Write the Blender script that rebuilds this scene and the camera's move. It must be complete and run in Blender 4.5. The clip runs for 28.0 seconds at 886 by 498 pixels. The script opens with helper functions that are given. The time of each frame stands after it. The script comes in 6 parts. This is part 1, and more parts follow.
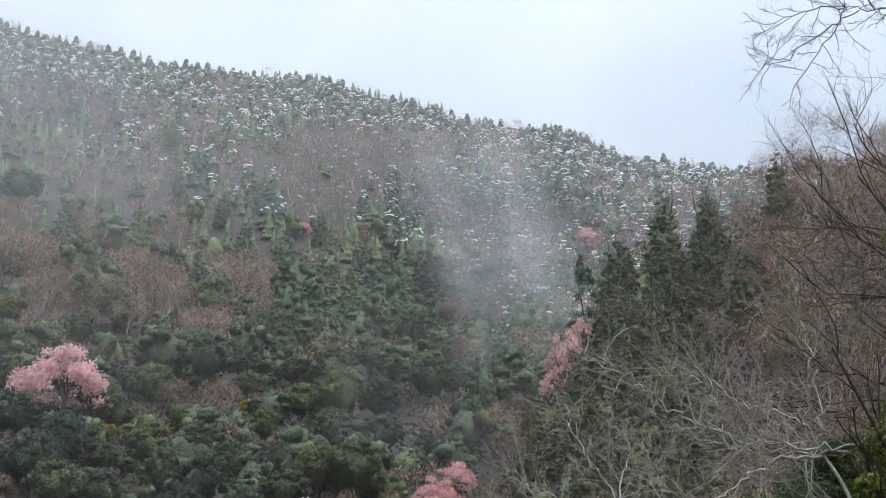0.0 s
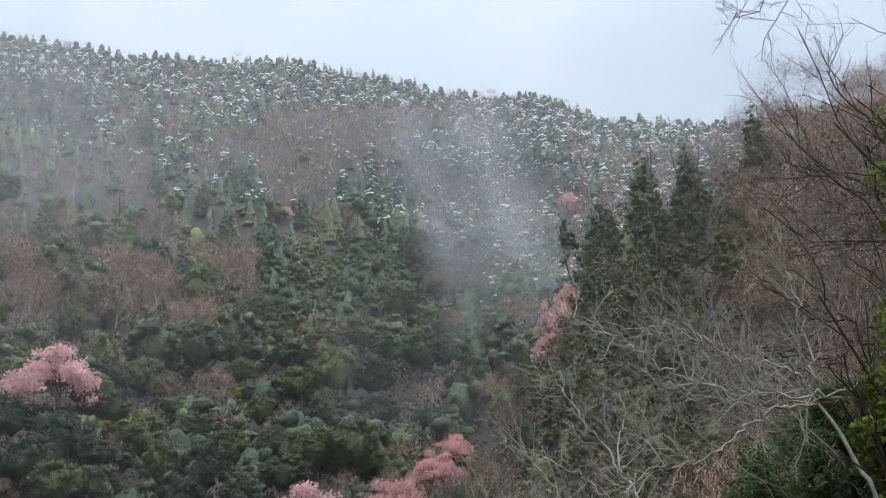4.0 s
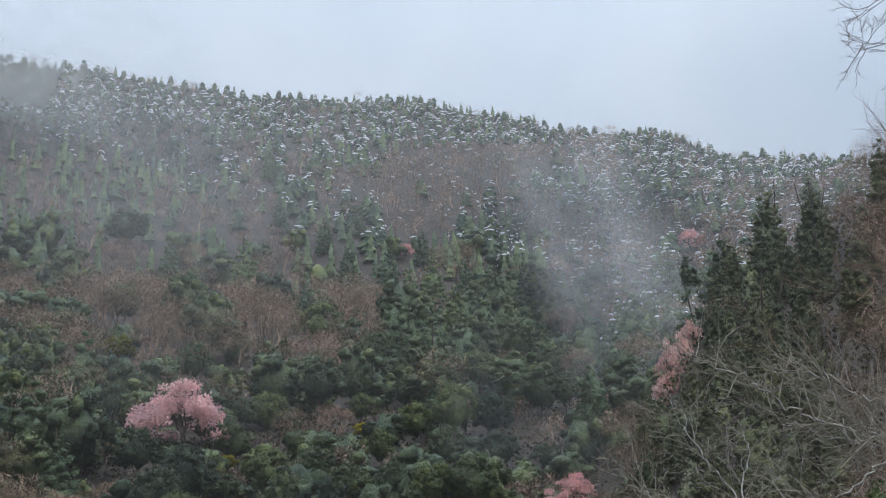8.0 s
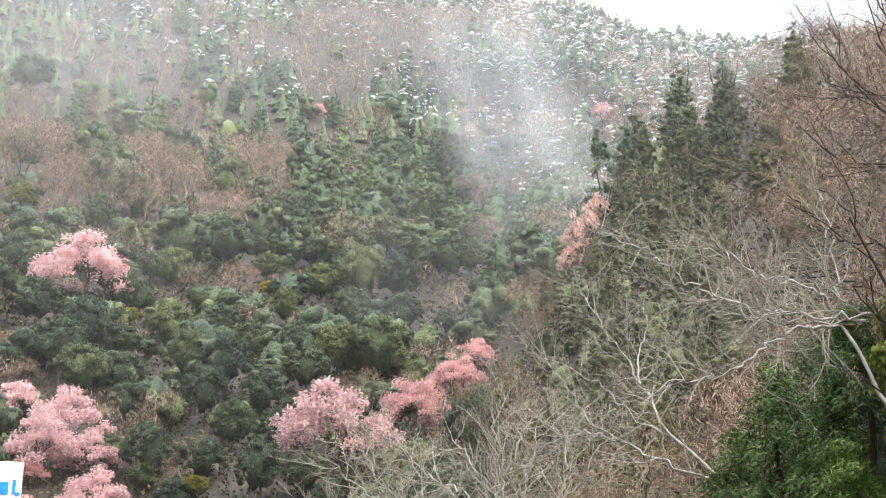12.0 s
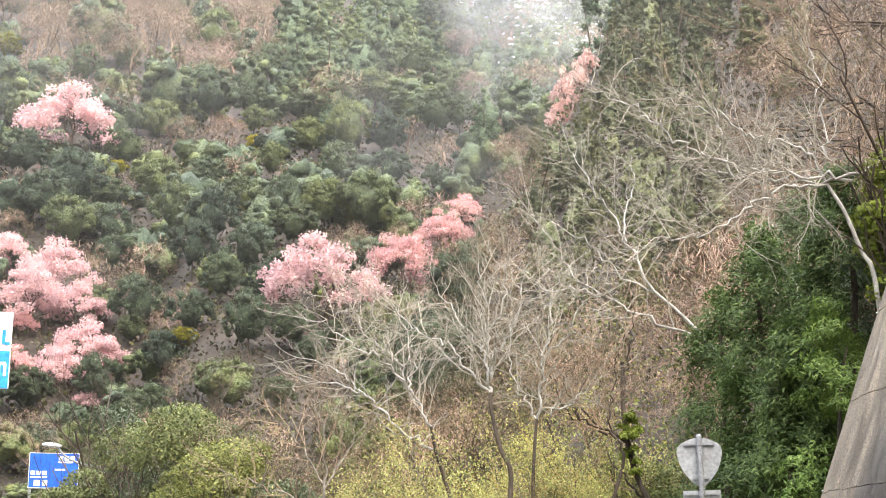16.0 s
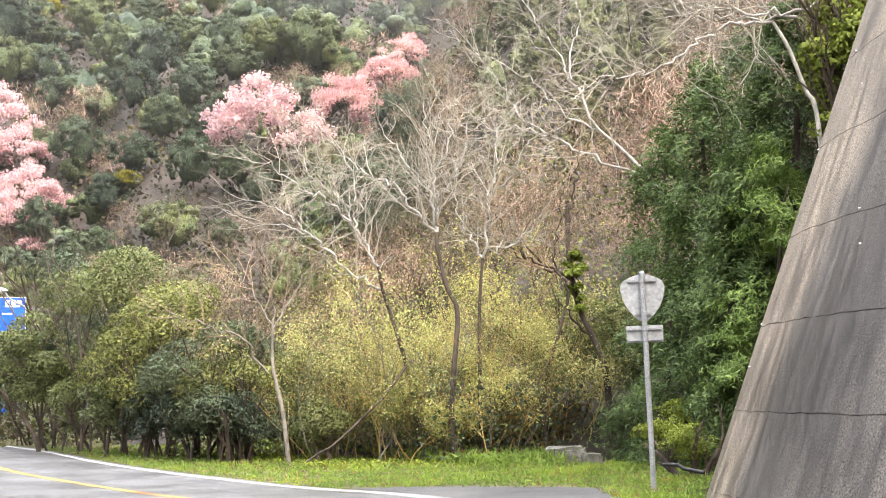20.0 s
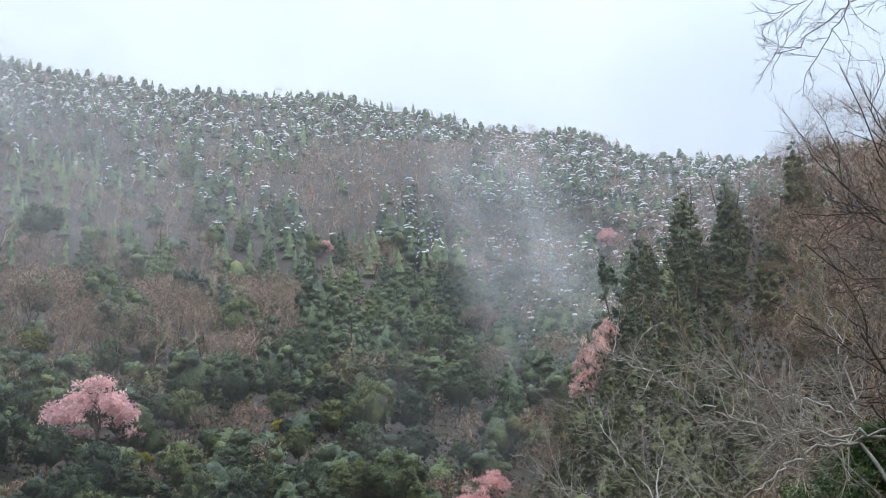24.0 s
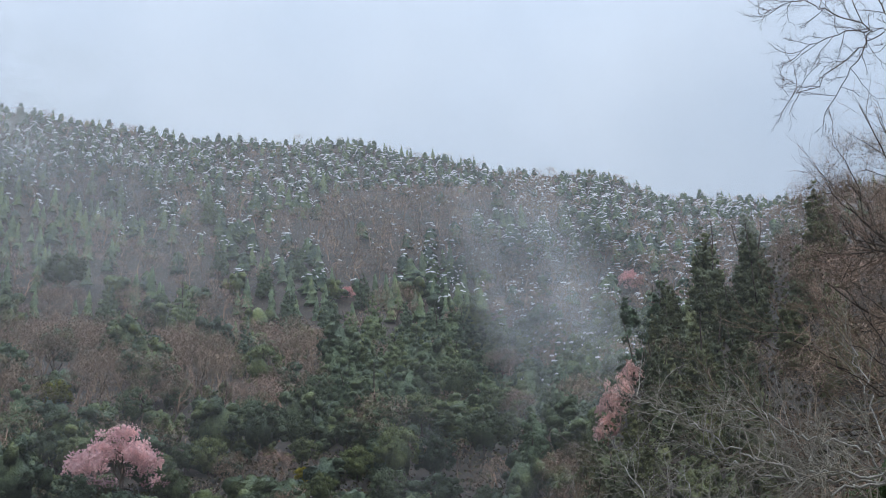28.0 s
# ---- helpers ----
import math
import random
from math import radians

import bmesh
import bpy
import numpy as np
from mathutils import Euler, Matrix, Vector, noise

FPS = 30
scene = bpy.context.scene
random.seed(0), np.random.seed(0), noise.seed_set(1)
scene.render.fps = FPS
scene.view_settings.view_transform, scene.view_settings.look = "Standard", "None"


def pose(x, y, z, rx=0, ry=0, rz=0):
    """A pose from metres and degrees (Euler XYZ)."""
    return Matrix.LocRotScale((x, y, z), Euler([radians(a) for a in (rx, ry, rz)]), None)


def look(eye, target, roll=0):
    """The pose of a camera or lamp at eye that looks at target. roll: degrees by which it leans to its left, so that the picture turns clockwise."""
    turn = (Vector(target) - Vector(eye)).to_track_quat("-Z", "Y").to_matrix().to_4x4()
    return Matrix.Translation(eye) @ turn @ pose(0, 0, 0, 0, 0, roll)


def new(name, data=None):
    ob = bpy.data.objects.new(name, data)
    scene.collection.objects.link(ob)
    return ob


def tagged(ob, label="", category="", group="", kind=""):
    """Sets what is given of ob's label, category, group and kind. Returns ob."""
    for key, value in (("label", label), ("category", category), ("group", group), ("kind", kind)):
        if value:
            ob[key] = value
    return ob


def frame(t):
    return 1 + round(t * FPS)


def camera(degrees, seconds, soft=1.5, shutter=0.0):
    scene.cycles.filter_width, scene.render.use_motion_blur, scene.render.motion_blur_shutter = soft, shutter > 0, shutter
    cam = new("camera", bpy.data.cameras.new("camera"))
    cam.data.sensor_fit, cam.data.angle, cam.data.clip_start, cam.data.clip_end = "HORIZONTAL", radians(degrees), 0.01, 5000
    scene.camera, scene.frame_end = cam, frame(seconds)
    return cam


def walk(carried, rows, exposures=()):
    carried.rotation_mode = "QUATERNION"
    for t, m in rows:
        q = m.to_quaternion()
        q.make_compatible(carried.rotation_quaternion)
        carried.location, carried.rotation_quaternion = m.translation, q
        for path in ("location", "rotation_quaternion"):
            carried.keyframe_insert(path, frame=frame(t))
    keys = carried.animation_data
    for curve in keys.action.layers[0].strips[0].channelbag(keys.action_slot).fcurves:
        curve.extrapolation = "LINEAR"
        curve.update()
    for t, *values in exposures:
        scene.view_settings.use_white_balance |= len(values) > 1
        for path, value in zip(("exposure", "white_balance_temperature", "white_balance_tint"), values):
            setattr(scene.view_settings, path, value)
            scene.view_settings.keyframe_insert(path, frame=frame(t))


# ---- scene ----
# ---------------------------------------------------------------- camera: it stands at the roadside and turns
EYE = Vector((0.0, 0.0, 1.7))
cam = camera(35.86, 28.0, soft=1.0)
TURNS = [  # seconds, heading to the right, tilt up, lean
    (0, 0.38, 23.83, 0.56), (0.5, 3.05, 25.26, 0.03), (1, 5.31, 26.34, -0.80), (1.5, 7.09, 27.28, -1.89),
    (2, 7.72, 27.52, -2.64), (2.5, 6.79, 26.54, -2.85), (3, 5.13, 25.00, -3.18), (3.5, 3.27, 23.61, -3.69),
    (4, 1.09, 22.72, -3.62), (4.5, -0.60, 22.39, -3.41), (6.5, -4.33, 25.61, -2.09), (7, -4.28, 26.46, -2.02),
    (7.5, -4.35, 26.15, -1.85), (8, -4.28, 24.48, -1.51), (8.5, -3.49, 22.85, -1.22), (9, -2.42, 21.82, -1.21),
    (9.5, -1.46, 21.38, -1.29), (10, -0.56, 21.22, -1.43), (10.5, -0.13, 21.10, -1.42), (11, 0.02, 21.00, -1.20),
    (11.5, -0.08, 20.28, -0.80), (12, -0.34, 18.73, -0.39), (12.5, -0.48, 17.39, -0.28), (14.5, -0.06, 14.76, -0.09),
    (15, -0.01, 14.01, -0.03), (15.5, -0.01, 13.21, -0.05), (16, 0.18, 12.69, 0.04), (16.5, 0.57, 12.12, 0.21),
    (17, 1.34, 10.83, 0.17), (17.5, 1.91, 9.05, 0.14), (18, 2.00, 7.45, 0.16), (18.5, 2.04, 5.69, 0.34),
    (19, 2.25, 4.17, 0.33), (19.5, 2.42, 3.92, -0.02), (20, 2.43, 6.00, -0.85), (20.5, 2.30, 9.36, -1.57),
    (21, 2.10, 12.53, -2.02), (21.5, 1.75, 15.00, -2.04), (22, 1.21, 17.22, -2.04), (22.5, 0.71, 19.81, -2.33),
    (24.5, -1.00, 24.65, -2.55), (25, -1.37, 24.72, -2.55), (25.5, -1.65, 24.64, -2.47), (26, -1.96, 24.71, -2.44),
    (26.5, -2.10, 24.98, -2.53), (27, -2.04, 25.55, -2.61), (27.5, -1.57, 26.01, -2.60), (28, -1.47, 26.15, -3.01),
]


def heading(az, el, d=1.0):
    a, e = radians(az), radians(el)
    return Vector((math.sin(a) * math.cos(e), math.cos(a) * math.cos(e), math.sin(e))) * d


walk(cam, [(t, look(EYE, EYE + heading(az, el, 10), lean)) for t, az, el, lean in TURNS],
     exposures=[(0, 0.33, 6500, 10), (1.2, -0.05, 6400, 10), (2.2, -0.2, 6350, 10), (3, -0.15, 6300, 10), (4.5, 0.35, 6500, 10), (6.5, -0.1, 6350, 10), (8, -0.05, 6350, 10), (9, 0.7, 6800, 10),
                (11, 1.32, 7100, 12), (12, 1.4, 7150, 12), (15, 1.92, 7500, 14), (16.5, 1.98, 7550, 15), (18, 2.22, 7600, 16), (19, 2.1, 7600, 16), (20, 2.15, 7600, 16), (21, 2.15, 7500, 14), (22, 1.86, 7300, 14), (22.5, 1.65, 7100, 12), (24.5, 0.15, 6300, 10), (26, 0.0, 6250, 10), (28, -0.08, 6200, 10)])

# ---------------------------------------------------------------- overcast sky and a faint, wide sun
world = bpy.data.worlds.new("overcast_sky")
scene.world = world
world.use_nodes = True
wn, wl = world.node_tree.nodes, world.node_tree.links
wn.clear()
w_out, w_bg, w_mix = wn.new("ShaderNodeOutputWorld"), wn.new("ShaderNodeBackground"), wn.new("ShaderNodeMixRGB")
w_sky, w_geo, w_sep = wn.new("ShaderNodeTexSky"), wn.new("ShaderNodeTexCoord"), wn.new("ShaderNodeSeparateXYZ")
w_sky.sky_type, w_sky.sun_disc, w_sky.sun_elevation, w_sky.sun_rotation = "NISHITA", False, radians(48), radians(150)
w_ramp, w_noise, w_cloud, w_mul = wn.new("ShaderNodeMapRange"), wn.new("ShaderNodeTexNoise"), wn.new("ShaderNodeValToRGB"), wn.new("ShaderNodeMixRGB")
wl.new(w_geo.outputs["Generated"], w_sep.inputs[0])
wl.new(w_geo.outputs["Generated"], w_noise.inputs["Vector"])
w_noise.inputs["Scale"].default_value, w_noise.inputs["Detail"].default_value = 3.2, 3.0
w_cloud.color_ramp.elements[0].position, w_cloud.color_ramp.elements[0].color = 0.36, (5.7, 6.75, 8.2, 1)
w_cloud.color_ramp.elements[1].position, w_cloud.color_ramp.elements[1].color = 0.66, (7.1, 8.0, 9.2, 1)
wl.new(w_noise.outputs["Fac"], w_cloud.inputs[0])
# an overcast sky is brighter overhead than at the horizon
w_ramp.inputs["From Min"].default_value, w_ramp.inputs["From Max"].default_value = 0.0, 1.0
w_ramp.inputs["To Min"].default_value, w_ramp.inputs["To Max"].default_value = 0.74, 3.5
w_pow = wn.new("ShaderNodeMath")
w_pow.operation, w_pow.inputs[1].default_value, w_pow.use_clamp = "POWER", 3.0, True
wl.new(w_sep.outputs["Z"], w_pow.inputs[0])
wl.new(w_pow.outputs[0], w_ramp.inputs["Value"])
w_mul.blend_type, w_mul.inputs[0].default_value = "MULTIPLY", 1.0
wl.new(w_cloud.outputs[0], w_mul.inputs[1])
wl.new(w_ramp.outputs[0], w_mul.inputs[2])
w_mix.inputs[0].default_value = 0.9
wl.new(w_sky.outputs[0], w_mix.inputs[1])
wl.new(w_mul.outputs[0], w_mix.inputs[2])
wl.new(w_mix.outputs[0], w_bg.inputs[0])
w_bg.inputs[1].default_value = 0.1
wl.new(w_bg.outputs[0], w_out.inputs[0])

sun = new("sun", bpy.data.lights.new("sun", "SUN"))
sun.data.energy, sun.data.angle, sun.data.color = 1.5, radians(40), (1.0, 0.97, 0.92)
sun.matrix_world = look((0, 0, 200), Vector((0, 0, 200)) - Vector((math.sin(radians(150)) * 0.67, math.cos(radians(150)) * 0.67, 0.74)))


# ---------------------------------------------------------------- materials
def material(name):
    m = bpy.data.materials.new(name)
    m.use_nodes = True
    n, l = m.node_tree.nodes, m.node_tree.links
    return m, n, l, n["Principled BSDF"], n["Material Output"]


def ramp(n, stops):
    r = n.new("ShaderNodeValToRGB")
    while len(r.color_ramp.elements) < len(stops):
        r.color_ramp.elements.new(0.5)
    for e, (p, c) in zip(r.color_ramp.elements, stops):
        e.position, e.color = p, (*c, 1)
    return r


def mixed(n, l, kind, fac, a, b):
    x = n.new("ShaderNodeMixRGB")
    x.blend_type = kind
    for socket, v in zip(x.inputs, (fac, a, b)):
        if hasattr(v, "links"):
            l.new(v, socket)
        else:
            socket.default_value = v if isinstance(v, float) else (*v, 1)
    return x.outputs[0]


def noisy(n, l, scale, detail=4.0, rough=0.55, space="Object"):
    c, t = n.new("ShaderNodeTexCoord"), n.new("ShaderNodeTexNoise")
    t.inputs["Scale"].default_value, t.inputs["Detail"].default_value, t.inputs["Roughness"].default_value = scale, detail, rough
    l.new(c.outputs[space], t.inputs["Vector"])
    return t.outputs["Fac"]


TONES = [(0.15, (0.55, 0.6, 0.62)), (0.42, (0.9, 0.92, 0.88)), (0.68, (1.2, 1.14, 0.86)), (0.9, (1.55, 1.38, 0.85))]
GREYS = [(0.15, (0.66, 0.66, 0.66)), (0.42, (0.92, 0.92, 0.92)), (0.68, (1.12, 1.11, 1.1)), (0.9, (1.35, 1.32, 1.28))]
FAR_OF = {}


def leafy(name, dark, mid, light, patch=0.11, thin=0.35, rough=0.6, tone=1.0, tones=TONES, far=False, spread=0.3, tuft=0.0):
    """Foliage: each leaf takes its own tint, and each tree its own tone (in the far woods, each patch of about a tree's
    size); tuft paints shaded gaps between leaves.
    """
    m, n, l, b, out = material(name)
    FAR_OF[m.name] = (name, dark, mid, light, patch, thin, rough, tone, tones, tuft)
    geo, info = n.new("ShaderNodeNewGeometry"), n.new("ShaderNodeObjectInfo")
    lo, hi = [tuple(c + (e - c) * spread for c, e in zip(mid, end)) for end in (dark, light)]
    r = ramp(n, [(0.0, lo), (0.5, mid), (1.0, hi)])
    l.new(geo.outputs["Random Per Island"], r.inputs[0])
    tr = ramp(n, [(q if not far else 0.3 + 0.4 * q, tuple(1 + (x - 1) * tone for x in c)) for q, c in tones])
    if far:
        l.new(noisy(n, l, patch, 2.0), tr.inputs[0])
    else:
        l.new(info.outputs["Random"], tr.inputs[0])
    col = mixed(n, l, "MULTIPLY", 1.0, r.outputs[0], tr.outputs[0])
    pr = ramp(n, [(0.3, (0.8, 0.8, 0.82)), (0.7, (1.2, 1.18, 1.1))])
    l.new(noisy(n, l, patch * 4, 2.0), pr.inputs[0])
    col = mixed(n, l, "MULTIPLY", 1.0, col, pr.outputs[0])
    l.new(col, b.inputs["Base Color"])
    b.inputs["Roughness"].default_value = rough
    b.inputs["Specular IOR Level"].default_value = 0.3
    if tuft:
        fine, bp = noisy(n, l, tuft, 5.0, 0.7), n.new("ShaderNodeBump")
        # shaded gaps and lit tufts of leaves, put into the colour by noise
        tuft_shade = ramp(n, [(0.32, (0.7, 0.72, 0.74)), (0.5, (0.97, 0.98, 0.97)), (0.68, (1.28, 1.25, 1.15))])
        l.new(fine, tuft_shade.inputs[0])
        col = mixed(n, l, "MULTIPLY", 1.0, col, tuft_shade.outputs[0])
        l.new(col, b.inputs["Base Color"])
        bp.inputs["Strength"].default_value, bp.inputs["Distance"].default_value = 1.0, 0.9
        l.new(fine, bp.inputs["Height"])
        l.new(bp.outputs[0], b.inputs["Normal"])
    t, mx = n.new("ShaderNodeBsdfTranslucent"), n.new("ShaderNodeMixShader")
    l.new(col, t.inputs[0])
    mx.inputs[0].default_value = thin
    l.new(b.outputs[0], mx.inputs[1])
    l.new(t.outputs[0], mx.inputs[2])
    l.new(mx.outputs[0], out.inputs[0])
    return m


def far_leaf(mat):
    *look_of, tuft = FAR_OF[mat.name]
    return leafy(*look_of, far=True, tuft=tuft)


def rough_stuff(name, a, c, scale, rough=0.85, bump=0.0, bump_scale=None, fine=None, spec=0.3, metal=0.0, stretch=None):
    m, n, l, b, out = material(name)
    co, mp = n.new("ShaderNodeTexCoord"), n.new("ShaderNodeMapping")
    l.new(co.outputs["Object"], mp.inputs[0])
    if stretch:
        mp.inputs["Scale"].default_value = stretch
    t1, t2 = n.new("ShaderNodeTexNoise"), n.new("ShaderNodeTexNoise")
    t1.inputs["Scale"].default_value, t1.inputs["Detail"].default_value = scale, 5
    t2.inputs["Scale"].default_value, t2.inputs["Detail"].default_value = fine or scale * 9, 4
    l.new(mp.outputs[0], t1.inputs["Vector"])
    l.new(mp.outputs[0], t2.inputs["Vector"])
    r1 = ramp(n, [(0.32, a), (0.68, c)])
    l.new(t1.outputs["Fac"], r1.inputs[0])
    r2 = ramp(n, [(0.3, (0.72, 0.72, 0.72)), (0.7, (1.22, 1.22, 1.22))])
    l.new(t2.outputs["Fac"], r2.inputs[0])
    l.new(mixed(n, l, "MULTIPLY", 1.0, r1.outputs[0], r2.outputs[0]), b.inputs["Base Color"])
    b.inputs["Roughness"].default_value, b.inputs["Metallic"].default_value = rough, metal
    b.inputs["Specular IOR Level"].default_value = spec
    if bump:
        bp = n.new("ShaderNodeBump")
        bp.inputs["Strength"].default_value, bp.inputs["Distance"].default_value = bump, 0.05
        l.new(t2.outputs["Fac"], bp.inputs["Height"])
        l.new(bp.outputs[0], b.inputs["Normal"])
    return m


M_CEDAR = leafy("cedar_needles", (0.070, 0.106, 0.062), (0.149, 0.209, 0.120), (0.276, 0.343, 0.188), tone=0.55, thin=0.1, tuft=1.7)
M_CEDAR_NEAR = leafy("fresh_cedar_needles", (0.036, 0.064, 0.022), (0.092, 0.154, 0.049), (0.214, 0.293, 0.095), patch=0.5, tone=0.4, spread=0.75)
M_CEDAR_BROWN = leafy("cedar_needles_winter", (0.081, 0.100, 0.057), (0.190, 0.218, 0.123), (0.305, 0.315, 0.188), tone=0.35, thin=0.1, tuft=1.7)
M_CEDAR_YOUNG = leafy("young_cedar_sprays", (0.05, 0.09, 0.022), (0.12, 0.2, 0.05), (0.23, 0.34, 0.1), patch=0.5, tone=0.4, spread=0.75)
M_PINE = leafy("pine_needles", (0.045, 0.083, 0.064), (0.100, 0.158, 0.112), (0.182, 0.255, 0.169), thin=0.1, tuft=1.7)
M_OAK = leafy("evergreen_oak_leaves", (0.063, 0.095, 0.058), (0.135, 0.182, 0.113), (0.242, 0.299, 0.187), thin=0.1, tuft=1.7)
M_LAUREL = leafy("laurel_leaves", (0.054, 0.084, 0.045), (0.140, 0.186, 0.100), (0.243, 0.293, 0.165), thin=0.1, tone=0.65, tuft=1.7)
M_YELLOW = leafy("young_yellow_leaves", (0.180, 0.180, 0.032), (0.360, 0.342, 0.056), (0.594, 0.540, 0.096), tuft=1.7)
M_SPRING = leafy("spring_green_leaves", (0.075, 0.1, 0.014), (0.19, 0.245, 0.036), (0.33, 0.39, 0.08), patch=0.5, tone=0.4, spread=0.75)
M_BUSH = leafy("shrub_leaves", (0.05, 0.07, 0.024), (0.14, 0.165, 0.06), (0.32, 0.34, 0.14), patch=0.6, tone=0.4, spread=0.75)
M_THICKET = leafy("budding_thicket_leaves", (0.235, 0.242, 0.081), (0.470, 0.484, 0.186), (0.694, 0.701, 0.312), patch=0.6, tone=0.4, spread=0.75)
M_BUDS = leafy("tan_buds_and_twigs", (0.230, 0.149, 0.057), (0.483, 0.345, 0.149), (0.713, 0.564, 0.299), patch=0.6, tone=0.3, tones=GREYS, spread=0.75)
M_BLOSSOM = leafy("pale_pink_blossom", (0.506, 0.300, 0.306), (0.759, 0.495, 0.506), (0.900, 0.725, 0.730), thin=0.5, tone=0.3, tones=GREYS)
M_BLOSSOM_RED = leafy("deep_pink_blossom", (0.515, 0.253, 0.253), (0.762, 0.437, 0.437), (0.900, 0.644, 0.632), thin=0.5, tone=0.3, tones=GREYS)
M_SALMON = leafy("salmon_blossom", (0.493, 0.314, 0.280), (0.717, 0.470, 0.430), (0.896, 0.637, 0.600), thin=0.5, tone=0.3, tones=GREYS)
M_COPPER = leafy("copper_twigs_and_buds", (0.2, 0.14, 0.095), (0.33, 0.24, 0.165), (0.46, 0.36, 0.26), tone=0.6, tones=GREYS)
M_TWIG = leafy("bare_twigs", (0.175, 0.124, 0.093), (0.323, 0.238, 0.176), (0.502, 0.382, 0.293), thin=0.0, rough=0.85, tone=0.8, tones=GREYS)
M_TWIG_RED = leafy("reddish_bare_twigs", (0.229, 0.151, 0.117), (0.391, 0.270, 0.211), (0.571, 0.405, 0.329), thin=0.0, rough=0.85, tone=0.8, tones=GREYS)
# olive-brown twigs, their colour darkened for the shade behind the thicket
M_TWIG_OLIVE_SHADE = leafy("shaded_olive_brown_twigs", (0.07, 0.058, 0.04), (0.13, 0.108, 0.072), (0.21, 0.175, 0.12), thin=0.0, rough=0.85, tone=0.8, tones=GREYS)
M_BARK = rough_stuff("dark_bark", (0.035, 0.028, 0.022), (0.13, 0.1, 0.08), 3.0, bump=0.6, stretch=(1, 1, 0.25))
M_BARK_MID = rough_stuff("grey_bark", (0.1, 0.085, 0.07), (0.3, 0.27, 0.23), 5.0, bump=0.5, stretch=(1, 1, 0.4))
M_BARK_PALE = rough_stuff("pale_lichened_bark", (0.3, 0.285, 0.255), (0.6, 0.575, 0.53), 5.0, bump=0.5, stretch=(1, 1, 0.4))
M_SNOW = rough_stuff("fresh_snow", (0.78, 0.8, 0.83), (0.9, 0.91, 0.93), 1.0, rough=0.6)
M_FLOOR = rough_stuff("forest_floor", (0.022, 0.018, 0.014), (0.065, 0.05, 0.039), 0.15, bump=0.5, fine=2.0)


# ---------------------------------------------------------------- the lie of the land, by heading and distance
RIDGE = ([-180, -60, -26, -18, -5, 2, 7, 9, 15, 25, 60, 180], [18, 25, 31.9, 31.6, 31.2, 29.8, 29.0, 28.0, 27.2, 26.8, 24, 18])
SPUR = ([-3, 0.5, 1.5, 2.8, 4.3, 5.4, 6.9, 8.3, 10, 13, 16.4, 18.4, 21, 25, 40, 70, 110],
        [6, 13.0, 15.5, 18.0, 20.5, 22.2, 24.2, 25.0, 25.4, 26.6, 27.4, 27.9, 28.6, 29.4, 30, 26, 10])
SPUR_R = ([-3, 1, 5, 10, 16, 25, 60], [75, 88, 110, 135, 125, 110, 80])


def smooth(a, b, x):
    u = np.clip((np.asarray(x, float) - a) / float(b - a), 0, 1)
    return u * u * (3 - 2 * u)


def bumps(az, r):
    x, y = r * np.sin(np.radians(az)), r * np.cos(np.radians(az))
    s = np.sin(x * 0.043 + 1.3) * np.cos(y * 0.037 - 0.4) + 0.6 * np.sin(x * 0.101 + y * 0.083) + 0.4 * np.sin(x * 0.21 - y * 0.17 + 2)
    return s


def ground_z(az, r):
    az, r = np.asarray(az, float), np.asarray(r, float)
    far = 640.0
    top = far * np.tan(np.radians(np.interp(az, *RIDGE))) - 8
    knots = [0, 48, 64, 85, 150, 330]
    # the valley floor reaches further where the road bends away
    flat = 24 * smooth(-9.5, -13.5, az) * np.clip(1 - (r - 60) / 150, 0, 1)
    z = np.interp(r - flat, knots, [0, 0, 3, 11, 41, 132])
    up = 132 + (top - 132) * np.clip((r - 330) / (far - 330), 0, 1) ** 1.05
    z = np.where(r > 330, up, z)
    z = np.where(r > far, top * np.clip(1 - (r - far) / 900, 0.12, 1), z)
    rc = np.interp(az, *SPUR_R)
    zc = rc * np.tan(np.radians(np.interp(az, *SPUR))) - 6.5
    u = np.clip((r - 34) / (rc - 34), 0, 1)
    sp = zc * (0.35 * u + 0.65 * u ** 1.3) * (r > 34)
    sp = np.where(r > rc, zc - 0.55 * (r - rc), sp)
    sp = np.where((az < -3) | (az > 110), 0, sp)
    bank = smooth(13, 24, az) * np.clip((r - 18) * 1.45, 0, 10.5) * (1 - smooth(100, 130, az))
    z = np.maximum(np.maximum(z, sp), bank)
    return z + bumps(az, r) * np.clip((r - 60) / 120, 0, 1) * 1.6


def at(az, r):
    a = radians(az)
    return Vector((r * math.sin(a), r * math.cos(a), float(ground_z(az, r))))


def meets(az, el, lift):
    """How far off the ground, raised by lift, first stands at that heading and height of view."""
    rr = np.arange(64.0, 640.0, 1.0)
    ok = np.nonzero(ground_z(az, rr) + lift >= EYE.z + rr * math.tan(radians(el)))[0]
    return float(rr[ok[0]]) if len(ok) else 630.0


